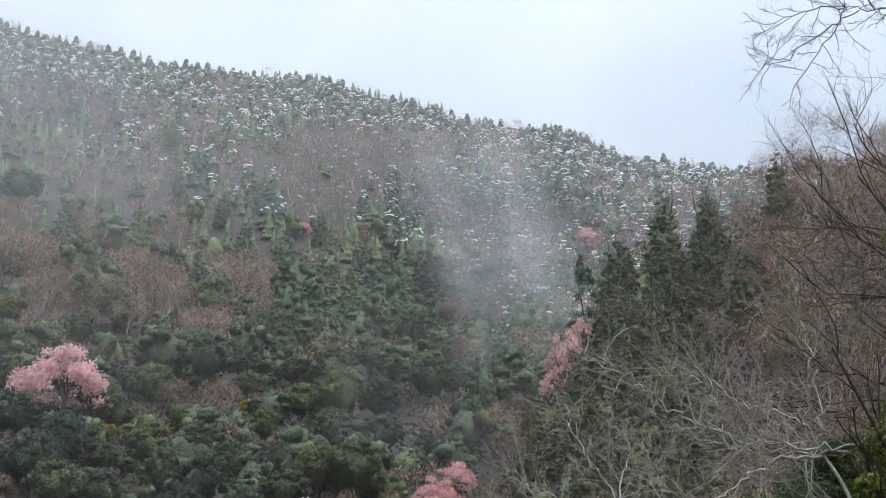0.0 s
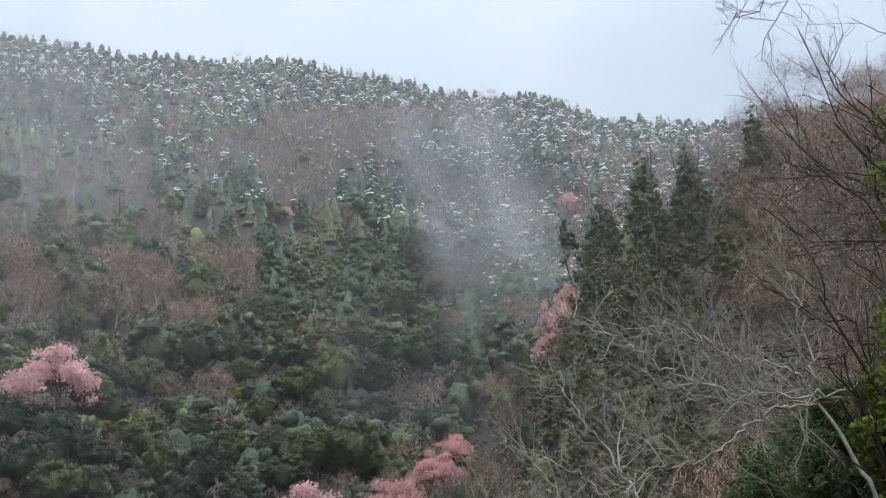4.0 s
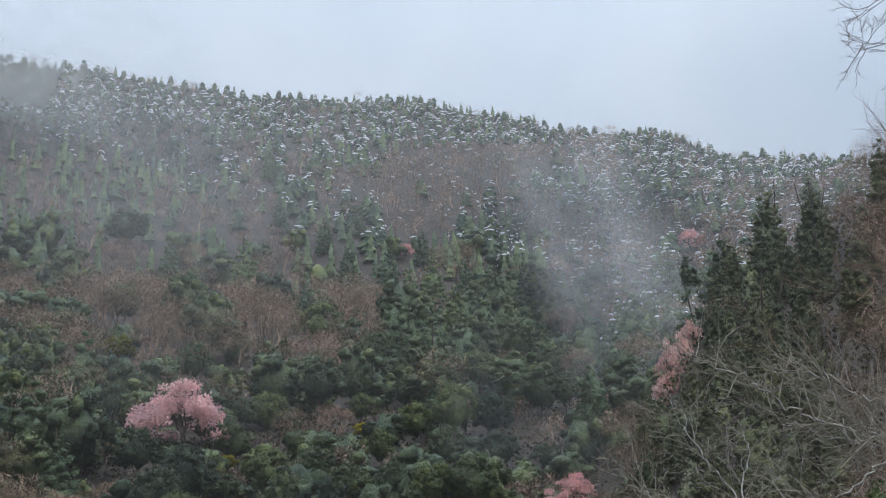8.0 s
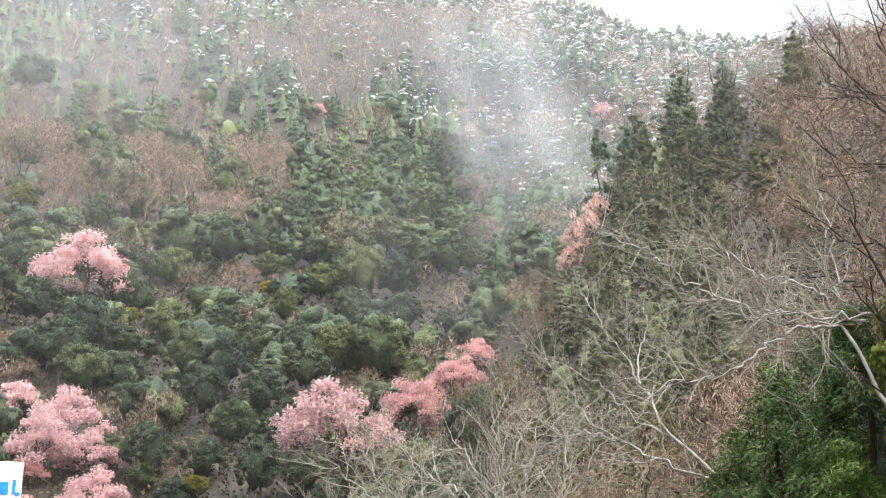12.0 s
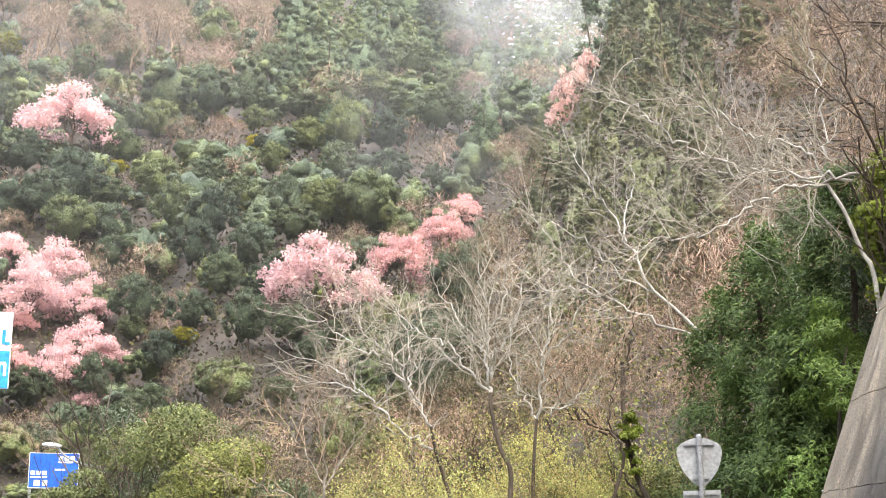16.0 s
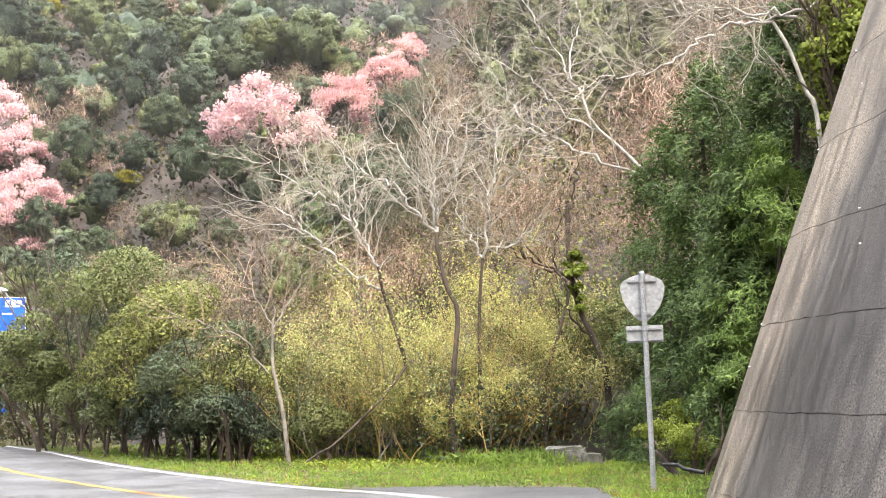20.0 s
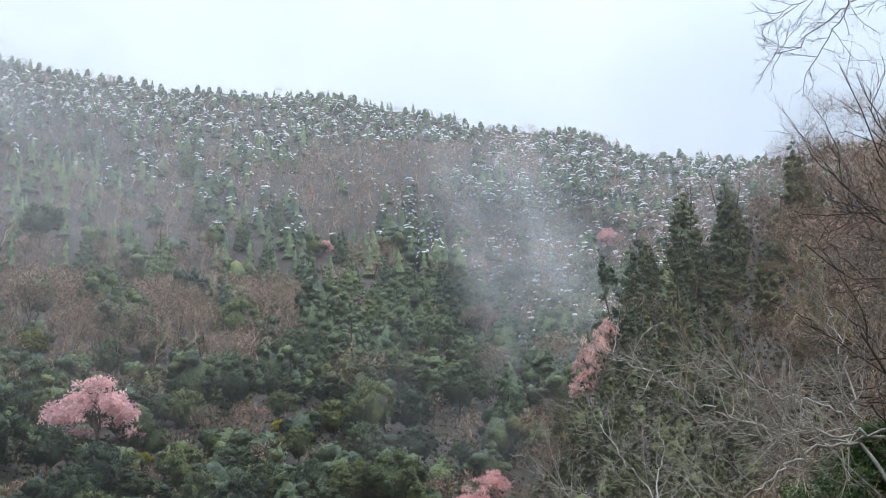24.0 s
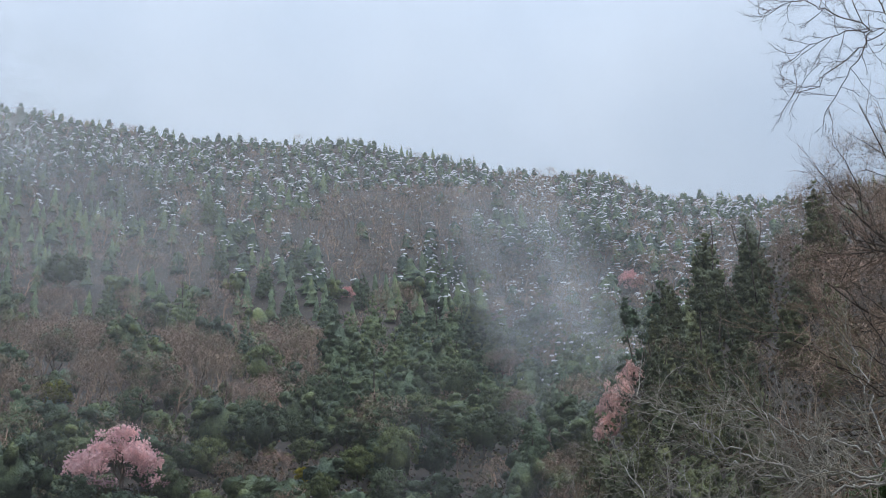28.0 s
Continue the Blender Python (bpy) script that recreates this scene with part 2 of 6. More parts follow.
# ---------------------------------------------------------------- mesh helpers
def quads(name, v, q, mat, soft=False):
    """A mesh of quads; columns 3 to 5 of v, if given, are the normals to shade by."""
    v = np.asarray(v, np.float32)
    me = bpy.data.meshes.new(name)
    me.vertices.add(len(v))
    me.vertices.foreach_set("co", v[:, :3].ravel())
    me.loops.add(len(q) * 4)
    me.loops.foreach_set("vertex_index", np.asarray(q, np.int32).ravel())
    me.polygons.add(len(q))
    me.polygons.foreach_set("loop_start", np.arange(len(q), dtype=np.int32) * 4)
    me.polygons.foreach_set("use_smooth", np.full(len(q), soft))
    me.materials.append(mat)
    me.update(calc_edges=True)
    if v.shape[1] > 3:
        me.attributes.new("custom_normal", "FLOAT_VECTOR", "POINT").data.foreach_set("vector", v[:, 3:].ravel())
    return me


def unit(a):
    return a / np.maximum(np.linalg.norm(a, axis=-1, keepdims=True), 1e-9)


def cards(rng, p, nrm, size, aspect=0.55, soft=None):
    """A small kite-shaped leaf or spray at each point, lying across its normal, shaded by the crown's own round if soft is given."""
    n = len(p)
    t = unit(np.cross(nrm, rng.normal(size=(n, 3))))
    b = np.cross(nrm, t)
    s = (size * rng.uniform(0.6, 1.35, n))[:, None]
    bend = nrm * s * 0.18
    v = np.stack([p - t * s * 0.5 - bend, p + b * s * aspect * 0.5, p + t * s * 0.5 - bend, p - b * s * aspect * 0.5], 1).reshape(-1, 3)
    if soft is not None:
        v = np.c_[v, np.repeat(unit(soft), 4, axis=0)]
    return v, np.arange(4 * n).reshape(n, 4)[:, ::-1]


def joined(parts):
    vs, qs, k = [], [], 0
    wide = max(v.shape[1] for v, q in parts)
    for v, q in parts:
        if v.shape[1] < wide:
            m = np.zeros_like(v)
            m[q.ravel()] = np.repeat(np.cross(v[q[:, 2]] - v[q[:, 0]], v[q[:, 3]] - v[q[:, 1]]), 4, axis=0)
            v = np.c_[v, unit(m + (0, 0, 1e-5))]
        vs.append(v), qs.append(q + k)
        k += len(v)
    return np.concatenate(vs), np.concatenate(qs)


def ball(rng, n):
    return unit(rng.normal(size=(n, 3)))


def heart(rng, c, half):
    """The dark inside of a dense crown: an uneven rounded body well within the leaves."""
    k, rings = 7, (-1.1, -0.5, 0.1, 0.7, 1.2)
    t = np.arange(k) * 2 * np.pi / k
    d = np.concatenate([np.stack([np.cos(t) * math.cos(e), np.sin(t) * math.cos(e), np.full(k, math.sin(e))], 1) for e in rings])
    v = d * half * rng.uniform(0.6, 1.1, (len(d), 1)) + c
    i, j = np.meshgrid(np.arange(len(rings) - 1), np.arange(k), indexing="ij")
    i, j = i.ravel(), j.ravel()
    return np.c_[v, d], np.stack([i * k + j, i * k + (j + 1) % k, (i + 1) * k + (j + 1) % k, (i + 1) * k + j], 1)


def lobed(rng, lobes, width, tall, base, n, size, flat=0.75, tilt=0.4, aspect=0.55, gap=0.0):
    """A crown of rounded masses: leaves on the outside of each, facing out and up."""
    half = np.array([width / 2, width / 2, tall / 2])
    mid = np.array([0, 0, base + tall / 2])
    c = ball(rng, lobes) * rng.uniform(0.35, 0.72, (lobes, 1)) * half + mid
    rad = rng.uniform(0.26, 0.42, lobes) * width / 2 * 1.12
    k = rng.choice(lobes, n, p=rad ** 2 / (rad ** 2).sum())
    d = ball(rng, n)
    d[:, 2] = np.where(d[:, 2] < -0.35, -d[:, 2], d[:, 2])
    p = c[k] + d * (rad[k] * rng.uniform(0.78, 1.06, n))[:, None] * (1, 1, flat)
    if gap:
        keep = rng.uniform(0, 1, len(p)) > gap * (np.sin(p[:, 0] * 2.1) * np.sin(p[:, 1] * 2.3 + 1) * np.sin(p[:, 2] * 2.7) > 0)
        p, d = p[keep], d[keep]
    nrm = unit(d * (1 - tilt) + np.array([0, 0, tilt]) + rng.normal(size=p.shape) * 0.45)
    return cards(rng, p, nrm, size, aspect, d * 0.8 + unit((p - mid) / half) * 0.5 + nrm * 0.25)


def conical(rng, width, tall, base, n, size, tips=60, power=0.8, droop=0.25, aspect=0.5):
    """A conifer's crown: layered boughs round a stem, dense sprays at their ends."""
    h = rng.uniform(0, 1, tips) ** 1.25
    a = rng.uniform(0, 2 * np.pi, tips)
    reach = width / 2 * (1 - h) ** power * rng.uniform(0.65, 1.1, tips) + 0.05 * width
    k = rng.integers(0, tips, n)
    u = rng.uniform(0.25, 1.0, n) ** 0.6
    wob = rng.normal(size=(n, 3)) * (0.045 * width, 0.045 * width, 0.02 * tall)
    x = np.cos(a[k]) * reach[k] * u + wob[:, 0]
    y = np.sin(a[k]) * reach[k] * u + wob[:, 1]
    z = base + h[k] * tall - droop * reach[k] * u + wob[:, 2]
    out = np.stack([np.cos(a[k]), np.sin(a[k]), np.full(n, 1.0)], 1)
    nrm = unit(out + rng.normal(size=(n, 3)) * 0.5)
    return cards(rng, np.stack([x, y, z], 1), nrm, size, aspect, out * (1, 1, 0.75) * u[:, None] + nrm * 0.5)


def bodies(rng, c, rad, flat, k=6, rings=(-0.9, -0.2, 0.5, 1.15)):
    """An uneven rounded body of foliage inside each clump."""
    n, m = len(c), len(rings)
    t = np.arange(k) * 2 * np.pi / k
    d = np.concatenate([np.stack([np.cos(t + e) * math.cos(e), np.sin(t + e) * math.cos(e), np.full(k, math.sin(e))], 1) for e in rings])
    v = c[:, None] + d[None] * rad[:, None, None] * rng.uniform(0.6, 1.15, (n, len(d), 1)) * (rng.uniform(0.7, 1.3, (n, 1, 3)) * (1, 1, flat))
    i, j = [a.ravel() for a in np.meshgrid(np.arange(m - 1), np.arange(k), indexing="ij")]
    q = np.stack([i * k + j, i * k + (j + 1) % k, (i + 1) * k + (j + 1) % k, (i + 1) * k + j], 1)
    top = np.array([[(m - 1) * k, (m - 1) * k + 1, (m - 1) * k + k // 2, (m - 1) * k + k - 1], [(m - 1) * k + 1, (m - 1) * k + 2, (m - 1) * k + k // 2, (m - 1) * k + k // 2]]) if k < 6 else np.array([[0, 1, 2, 3], [0, 3, 4, 5]]) + (m - 1) * k
    q = np.concatenate([q, top[:1] if k < 6 else top])
    nrm = np.broadcast_to(d * (1, 1, 1 / flat), (n, len(d), 3))
    return np.c_[v.reshape(-1, 3), unit(nrm.reshape(-1, 3))], (q[None] + np.arange(n)[:, None, None] * len(d)).reshape(-1, 4)


def on_clumps(rng, c, rad, flat, n, size, aspect, mid, tilt=0.35):
    """Leaves over the upper and outer side of the clumps."""
    k = rng.choice(len(c), n, p=rad ** 2 / (rad ** 2).sum())
    d = ball(rng, n)
    d[:, 2] = np.where(d[:, 2] < -0.3, -d[:, 2], d[:, 2])
    p = c[k] + d * (rad[k] * rng.uniform(0.62, 1.25, n))[:, None] * (1, 1, flat)
    nrm = unit(d * (1 - tilt) + (0, 0, tilt) + rng.normal(size=p.shape) * 0.5)
    return cards(rng, p, nrm, size, aspect, d * 0.8 + unit(p - mid) * 0.75 + nrm * 0.3)


def clumped(rng, lobes, width, tall, base, n, size, flat=0.75, k=6, body=0.72, core=0.27):
    """A broad evergreen crown: a dome of many clumps of leaves with dark gaps between them."""
    u = np.arange(lobes) + rng.uniform(0.2, 0.8, lobes)
    z = 1 - 1.45 * u / lobes
    a = u * 2.399 + rng.normal(size=lobes) * 0.25
    out = np.sqrt(np.maximum(0, 1 - z * z)) * rng.uniform(0.62, 0.86, lobes)
    c = np.stack([np.cos(a) * out * width / 2, np.sin(a) * out * width / 2, base + tall * (0.5 + 0.36 * z * rng.uniform(0.8, 1.1, lobes))], 1)
    rad = rng.uniform(0.5, 1.35, lobes) * width * 0.66 / math.sqrt(lobes)
    mid = np.array([0, 0, base + tall * 0.3])
    return joined([bodies(rng, c, rad * body, flat, k), heart(rng, np.array([0, 0, base + tall * 0.45]), core * np.array([1, 1, 1.1]) * (width, width, tall)), on_clumps(rng, c, rad, flat, n, size, 0.6, mid)])


def tiered(rng, lobes, width, tall, base, n, size, power=0.75, k=6, body=0.72, droop=0.25, core=0.2):
    """A conifer's crown: drooping clumps of sprays round a cone, small ones towards the tip."""
    h = (np.arange(lobes) + rng.uniform(0.1, 0.9, lobes)) / lobes
    h = 1 - (1 - h) ** 0.62
    a = np.arange(lobes) * 2.399 + rng.normal(size=lobes) * 0.3
    out = width / 2 * (1 - h) ** power * rng.uniform(0.6, 0.9, lobes)
    c = np.stack([np.cos(a) * out, np.sin(a) * out, base + tall * 0.97 * h - droop * out], 1)
    rad = width * (0.09 + 0.16 * (1 - h)) * rng.uniform(0.75, 1.2, lobes) * math.sqrt(34 / lobes)
    cone = heart(rng, np.array([0, 0, base + tall * 0.36]), np.array([core * width, core * width, (0.28 + 0.4 * core) * tall]))
    return joined([bodies(rng, c, rad * body, 0.85, k), cone, on_clumps(rng, c, rad, 0.95, n, size, 0.5, np.array([0, 0, base + tall * 0.2]), 0.15)])


def spire(rng, tiers, width, tall, base, n, size, power=0.8, k=9):
    """A far conifer's crown: skirts of boughs with ragged rims, one above another, and loose sprays."""
    out = []
    for i in range(tiers):
        low, top = i / tiers, min(0.99, (i + 1.7) / tiers)
        a = np.arange(k) * 2 * np.pi / k + rng.uniform(0, 6)
        ring = np.stack([np.cos(a), np.sin(a)], 1)
        reach = width / 2 * (1 - low) ** power * rng.uniform(0.5, 1.12, (k, 1))
        rim = np.c_[ring * reach, base + tall * low + rng.normal(size=k) * 0.025 * tall]
        neck = np.c_[ring * (0.3 * width / 2 * (1 - top) ** power + 0.02), np.full(k, base + tall * top)]
        j = np.arange(k)
        out.append((np.c_[np.concatenate([rim, neck]), np.tile(unit(np.c_[ring, np.full(k, 0.7)]), (2, 1))], np.stack([j, (j + 1) % k, (j + 1) % k + k, j + k], 1)))
    h, a = rng.uniform(0, 1, n) ** 1.4, rng.uniform(0, 2 * np.pi, n)
    w = width / 2 * (1 - h) ** power * rng.uniform(0.65, 1.1, n)
    way = np.stack([np.cos(a), np.sin(a), np.full(n, 0.6)], 1)
    return joined(out + [cards(rng, np.stack([np.cos(a) * w, np.sin(a) * w, base + tall * h], 1), unit(way + rng.normal(size=(n, 3)) * 0.5), size, 0.5, way)])


def twiggy(rng, lobes, width, tall, base, n, size, aspect, body=0.55, k=6):
    """A leafless crown: a dome of fine upright twigs, dense at heart."""
    u = np.arange(lobes) + rng.uniform(0.2, 0.8, lobes)
    z = 1 - 1.3 * u / lobes
    a = u * 2.399 + rng.normal(size=lobes) * 0.3
    out = np.sqrt(np.maximum(0, 1 - z * z)) * rng.uniform(0.55, 0.8, lobes)
    c = np.stack([np.cos(a) * out * width / 2, np.sin(a) * out * width / 2, base + tall * (0.48 + 0.34 * z)], 1)
    rad = rng.uniform(0.75, 1.25, lobes) * width * 0.72 / math.sqrt(lobes)
    q = rng.choice(lobes, n, p=rad ** 2 / (rad ** 2).sum())
    d = ball(rng, n)
    d[:, 2] = np.where(d[:, 2] < -0.2, -d[:, 2], d[:, 2])
    p = c[q] + d * (rad[q] * np.sqrt(rng.uniform(0.05, 1.2, n)))[:, None]
    way = unit(d * 0.4 + (0, 0, 0.5) + rng.normal(size=p.shape) * 0.75)
    b = unit(np.cross(way, rng.normal(size=p.shape)))
    w = (size * rng.uniform(0.5, 1.4, n))[:, None]
    v = np.stack([p - way * w * 0.5, p + b * w * aspect * 0.5, p + way * w * 0.5, p - b * w * aspect * 0.5], 1).reshape(-1, 3)
    spikes = np.c_[v, np.repeat(unit(d * 0.9 + (0, 0, 0.35)), 4, axis=0)], np.arange(4 * n).reshape(-1, 4)
    return joined([bodies(rng, c, rad * body, 0.9, k), spikes]) if body else spikes


def grow(rng, p, d, length, radius, depth, out, kids, spread=0.75, up=0.08, wob=0.16, seg=5, shrink=0.62, first=0.3):
    """A limb and, from it, thinner limbs."""
    pts, rad = [p], [radius]
    end = radius * (0.5 if depth else 0.25)
    for i in range(seg):
        d = unit(d + rng.normal(size=3) * wob + np.array([0, 0, up]))
        p = p + d * (length / seg)
        pts.append(p)
        rad.append(radius + (end - radius) * (i + 1) / seg)
    out.append((np.array(pts), np.array(rad), depth))
    if depth:
        for j in range(kids[depth - 1]):
            u = first + (1 - first) * (j + rng.uniform(0.2, 0.9)) / kids[depth - 1]
            i = min(seg - 1, int(u * seg))
            q = pts[i] + (pts[i + 1] - pts[i]) * (u * seg - i)
            way = unit(pts[i + 1] - pts[i])
            side = unit(np.cross(way, rng.normal(size=3)))
            ang = spread * rng.uniform(0.6, 1.25)
            grow(rng, q, way * math.cos(ang) + side * math.sin(ang), length * shrink * rng.uniform(0.7, 1.15), max(rad[i] * 0.62, 0.004), depth - 1, out, kids,
                 spread, up, wob * 1.1, seg, shrink, 0.15)


def tubes(limbs, sides=(2, 3, 4, 6), thick=1.0):
    """Tapered limbs; the thinnest twigs are narrow ribbons of two sides."""
    parts = []
    for pts, rad, depth in limbs:
        k = sides[min(depth, len(sides) - 1)]
        way = unit(pts[-1] - pts[0])
        a = unit(np.cross(way, (0.31, 0.27, 0.91) if abs(way[2]) < 0.9 else (1, 0.2, 0)))
        b = np.cross(way, a)
        m = len(pts)
        r = rad[:, None, None] * thick
        if k == 2:
            w = (a * 0.8 + b * 0.6)[None, None]
            v = np.concatenate([pts[:, None] - w * r, pts[:, None] + w * r], 1).reshape(-1, 3)
            i = np.arange(m - 1) * 2
            q = np.stack([i, i + 1, i + 3, i + 2], 1)
        else:
            t = np.arange(k) * 2 * np.pi / k
            ring = np.cos(t)[:, None] * a + np.sin(t)[:, None] * b
            v = (pts[:, None] + ring[None] * r).reshape(-1, 3)
            i, j = np.meshgrid(np.arange(m - 1), np.arange(k), indexing="ij")
            i, j = i.ravel(), j.ravel()
            q = np.stack([i * k + j, i * k + (j + 1) % k, (i + 1) * k + (j + 1) % k, (i + 1) * k + j], 1)
        parts.append((v, q))
    return joined(parts)


def part(name, me, parent, label=""):
    ob = new(name, me)
    ob.parent = parent
    return tagged(ob, label) if label else ob


def thing(name, label, category, group="", m=None, kind=""):
    ob = new(name)
    if m is not None:
        ob.matrix_basis = m
    return tagged(ob, label, category, group, kind)


def spot(p, scale=1.0, turn=0.0, lean=0.0):
    s = scale if isinstance(scale, tuple) else (scale,) * 3
    return Matrix.Translation(p) @ Euler((lean, 0, turn)).to_matrix().to_4x4() @ Matrix.Diagonal((*s, 1))


def box_bm(bm, c, s, m=None):
    r = bmesh.ops.create_cube(bm, size=1.0, matrix=Matrix.Translation(c) @ (m or Matrix()) @ Matrix.Diagonal((*s, 1)))
    return r["verts"]


def solid(bm, name, mat, bevel=0.0):
    if bevel:
        bmesh.ops.bevel(bm, geom=bm.edges[:], offset=bevel, segments=2, affect="EDGES")
    bmesh.ops.recalc_face_normals(bm, faces=bm.faces)
    me = bpy.data.meshes.new(name)
    bm.to_mesh(me)
    bm.free()
    me.materials.append(mat)
    return me


# ---------------------------------------------------------------- ground: one sheet from the roadside to beyond the mountains
azs = np.concatenate([np.arange(-180, -34, 4.0), np.arange(-34, 36, 0.5), np.arange(36, 180, 4.0)])
rs = np.concatenate([[0.6, 2, 4, 7, 10, 13, 16, 18, 20, 22, 24, 26, 28, 31, 34, 37, 40, 44, 48, 52, 56, 60, 65], np.geomspace(70, 660, 66), [700, 800, 1000, 1300, 1700, 2300, 3000, 4000]])
ga, gr = np.meshgrid(azs, rs, indexing="ij")
gz = ground_z(ga, gr)
gv = np.stack([gr * np.sin(np.radians(ga)), gr * np.cos(np.radians(ga)), gz], -1).reshape(-1, 3)
na, nr = len(azs), len(rs)
gi, gj = np.meshgrid(np.arange(na), np.arange(nr - 1), indexing="ij")
gi, gj = gi.ravel(), gj.ravel()
gq = np.stack([gi * nr + gj, ((gi + 1) % na) * nr + gj, ((gi + 1) % na) * nr + gj + 1, gi * nr + gj + 1], 1)
tagged(new("ground", quads("ground", gv, gq[:, ::-1], M_FLOOR, True)), "leaf-littered valley floor and steep wooded mountain slopes", "ground", kind="structure")


# ---------------------------------------------------------------- kinds of trees
def stem(rng, tall, radius, boughs=6, spread=0.9):
    limbs = []
    grow(rng, np.zeros(3), np.array([0, 0, 1.0]), tall, radius, 0, limbs, [], spread, 0.1, 0.06, 6)
    return tubes(limbs, (6,))


def bare_limbs(seed, tall, radius, kids=(6, 6, 5), spread=0.6, up=0.1, wob=0.13, trunk=0.45, seg=4, shrink=0.64):
    rng = np.random.default_rng(seed)
    limbs = []
    grow(rng, np.zeros(3), np.array([0, 0, 1.0]), tall * trunk, radius, len(kids), limbs, kids, spread, up, wob, seg, shrink, 0.45)
    return limbs


def split_limbs(limbs, deep):
    return [b for b in limbs if b[2] >= deep], [b for b in limbs if b[2] < deep]


def sized(models, wide, tall):
    """The models, brought to one width and height."""
    out = []
    for t, c in models:
        v = c[0][:, :3]
        half = np.percentile(np.hypot(v[:, 0], v[:, 1]), 96)
        k = np.array([wide / 2 / half, wide / 2 / half, tall / np.percentile(v[:, 2], 99)])
        out.append(((t[0] * k, t[1]), (np.c_[v * k, c[0][:, 3:]], c[1])))
    return out


class Kind:
    """One kind of tree: a few full models for the nearer slopes, and coarse ones for the far woods."""

    def __init__(self, name, label, category, group, leaf, bark, full, far, near=(), middle=()):
        self.name, self.label, self.category, self.group, self.leaf, self.bark = name, label, category, group, leaf, bark
        self.meshes = [(quads("trunk", *t, bark), quads("crown", *c, leaf, True)) for t, c in full]
        self.near = [(quads("trunk", *t, bark), quads("crown", *c, leaf, True)) for t, c in near]
        self.far, self.middle, self.count = far, middle or far, 0

    def plant(self, p, scale, turn, label="", lean=0.0):
        # within 105 m of the road the leaves are finer
        models = self.near if self.near and p.length < 105 else self.meshes
        trunk, crown = models[self.count % len(models)]
        if isinstance(scale, float) and self.name in ("evergreen_oak", "laurel_tree"):
            scale = (scale, scale, scale * (1.15 + 0.12 * (self.count % 3)))
        self.count += 1
        ob = thing(self.name, label or self.label, self.category, self.group, spot(p, scale, turn, lean))
        part("trunk", trunk, ob)
        part("crown", crown, ob)
        return ob


def leaf_kind(name, label, category, group, leaf, bark, make, far, stems, n=3, seed=1):
    full = []
    for i in range(n):
        rng = np.random.default_rng(seed * 100 + i)
        full.append((stem(rng, *stems), make(rng)))
    near = [(stem(np.random.default_rng(seed * 70 + i), *stems), make(np.random.default_rng(seed * 70 + i), 1.45)) for i in range(n)]
    return Kind(name, label, category, group, leaf, bark, full, [far(np.random.default_rng(seed * 100 + 50 + i)) for i in range(3)], near, [make(np.random.default_rng(seed * 100 + 80 + i), 0.3) for i in range(3)])


def broad(w, t, b, flat):
    return lambda g, k=1: clumped(g, int(24 + 16 * k), w, t, b, int(1900 * k), 0.36 / k ** 0.6, flat) if k >= 1 else clumped(g, 18, w, t, b, 330, 0.55, flat, 5, 0.8, 0.34)


def cone(w, t, b, power):
    return lambda g, k=1: tiered(g, int(34 + 26 * k), w, t, b, int(1900 * k), 0.36 / k ** 0.6, power) if k >= 1 else tiered(g, 26, w, t, b, 320, 0.55, power, 5, 0.8, core=0.3)


OAK = leaf_kind("evergreen_oak", "rounded evergreen oak with dull green leaves on the slope", "tree", "evergreen oaks on the slope", M_OAK, M_BARK,
                broad(10.5, 9.0, 0.8, 0.75), lambda g: clumped(g, 7, 10.5, 8.5, 0.6, 110, 0.6, 0.75, 5, 0.85, 0.4), (8.5, 0.22), 4, 1)
LAUREL = leaf_kind("laurel_tree", "laurel tree with light green tufted crown on the slope", "tree", "laurels on the slope", M_LAUREL, M_BARK,
                   broad(9.5, 7.0, 1.0, 0.6), lambda g: clumped(g, 7, 9.5, 7, 0.8, 110, 0.6, 0.6, 5, 0.85, 0.4), (7.0, 0.2), 3, 2)
CEDAR = leaf_kind("cedar", "tall dark green cedar with layered boughs", "tree", "cedars on the slope", M_CEDAR, M_BARK,
                  cone(7.5, 13.0, 0.5, 0.7), lambda g: spire(g, 6, 6.0, 12, 0.0, 60, 0.5, 0.8), (13, 0.22), 3, 3)
CEDAR_B = leaf_kind("winter_cedar", "olive and brownish green cedar on the spur", "tree", "cedars on the spur", M_CEDAR_BROWN, M_BARK,
                    cone(6.2, 12.0, 0.3, 0.75), lambda g: tiered(g, 12, 5.6, 12, 0.4, 100, 0.5, 0.75, 4, 0.8, core=0.34), (12, 0.2), 3, 4)
PINE = leaf_kind("pine", "dark pine with flat tiers of needles", "tree", "pines on the mountain", M_PINE, M_BARK,
                 broad(8.5, 10, 1.0, 0.5), lambda g: spire(g, 5, 8.4, 9.0, 0.0, 80, 0.55, 0.45), (10, 0.2), 3, 5)
YELLOW = leaf_kind("yellow_tree", "small tree with fresh yellow-green leaves", "tree", "yellow trees on the slope", M_YELLOW, M_BARK,
                   broad(6.5, 5.5, 1.0, 0.7), lambda g: clumped(g, 6, 6, 5, 1, 100, 0.8, 0.7, 5, core=0.37), (5.5, 0.14), 2, 6)


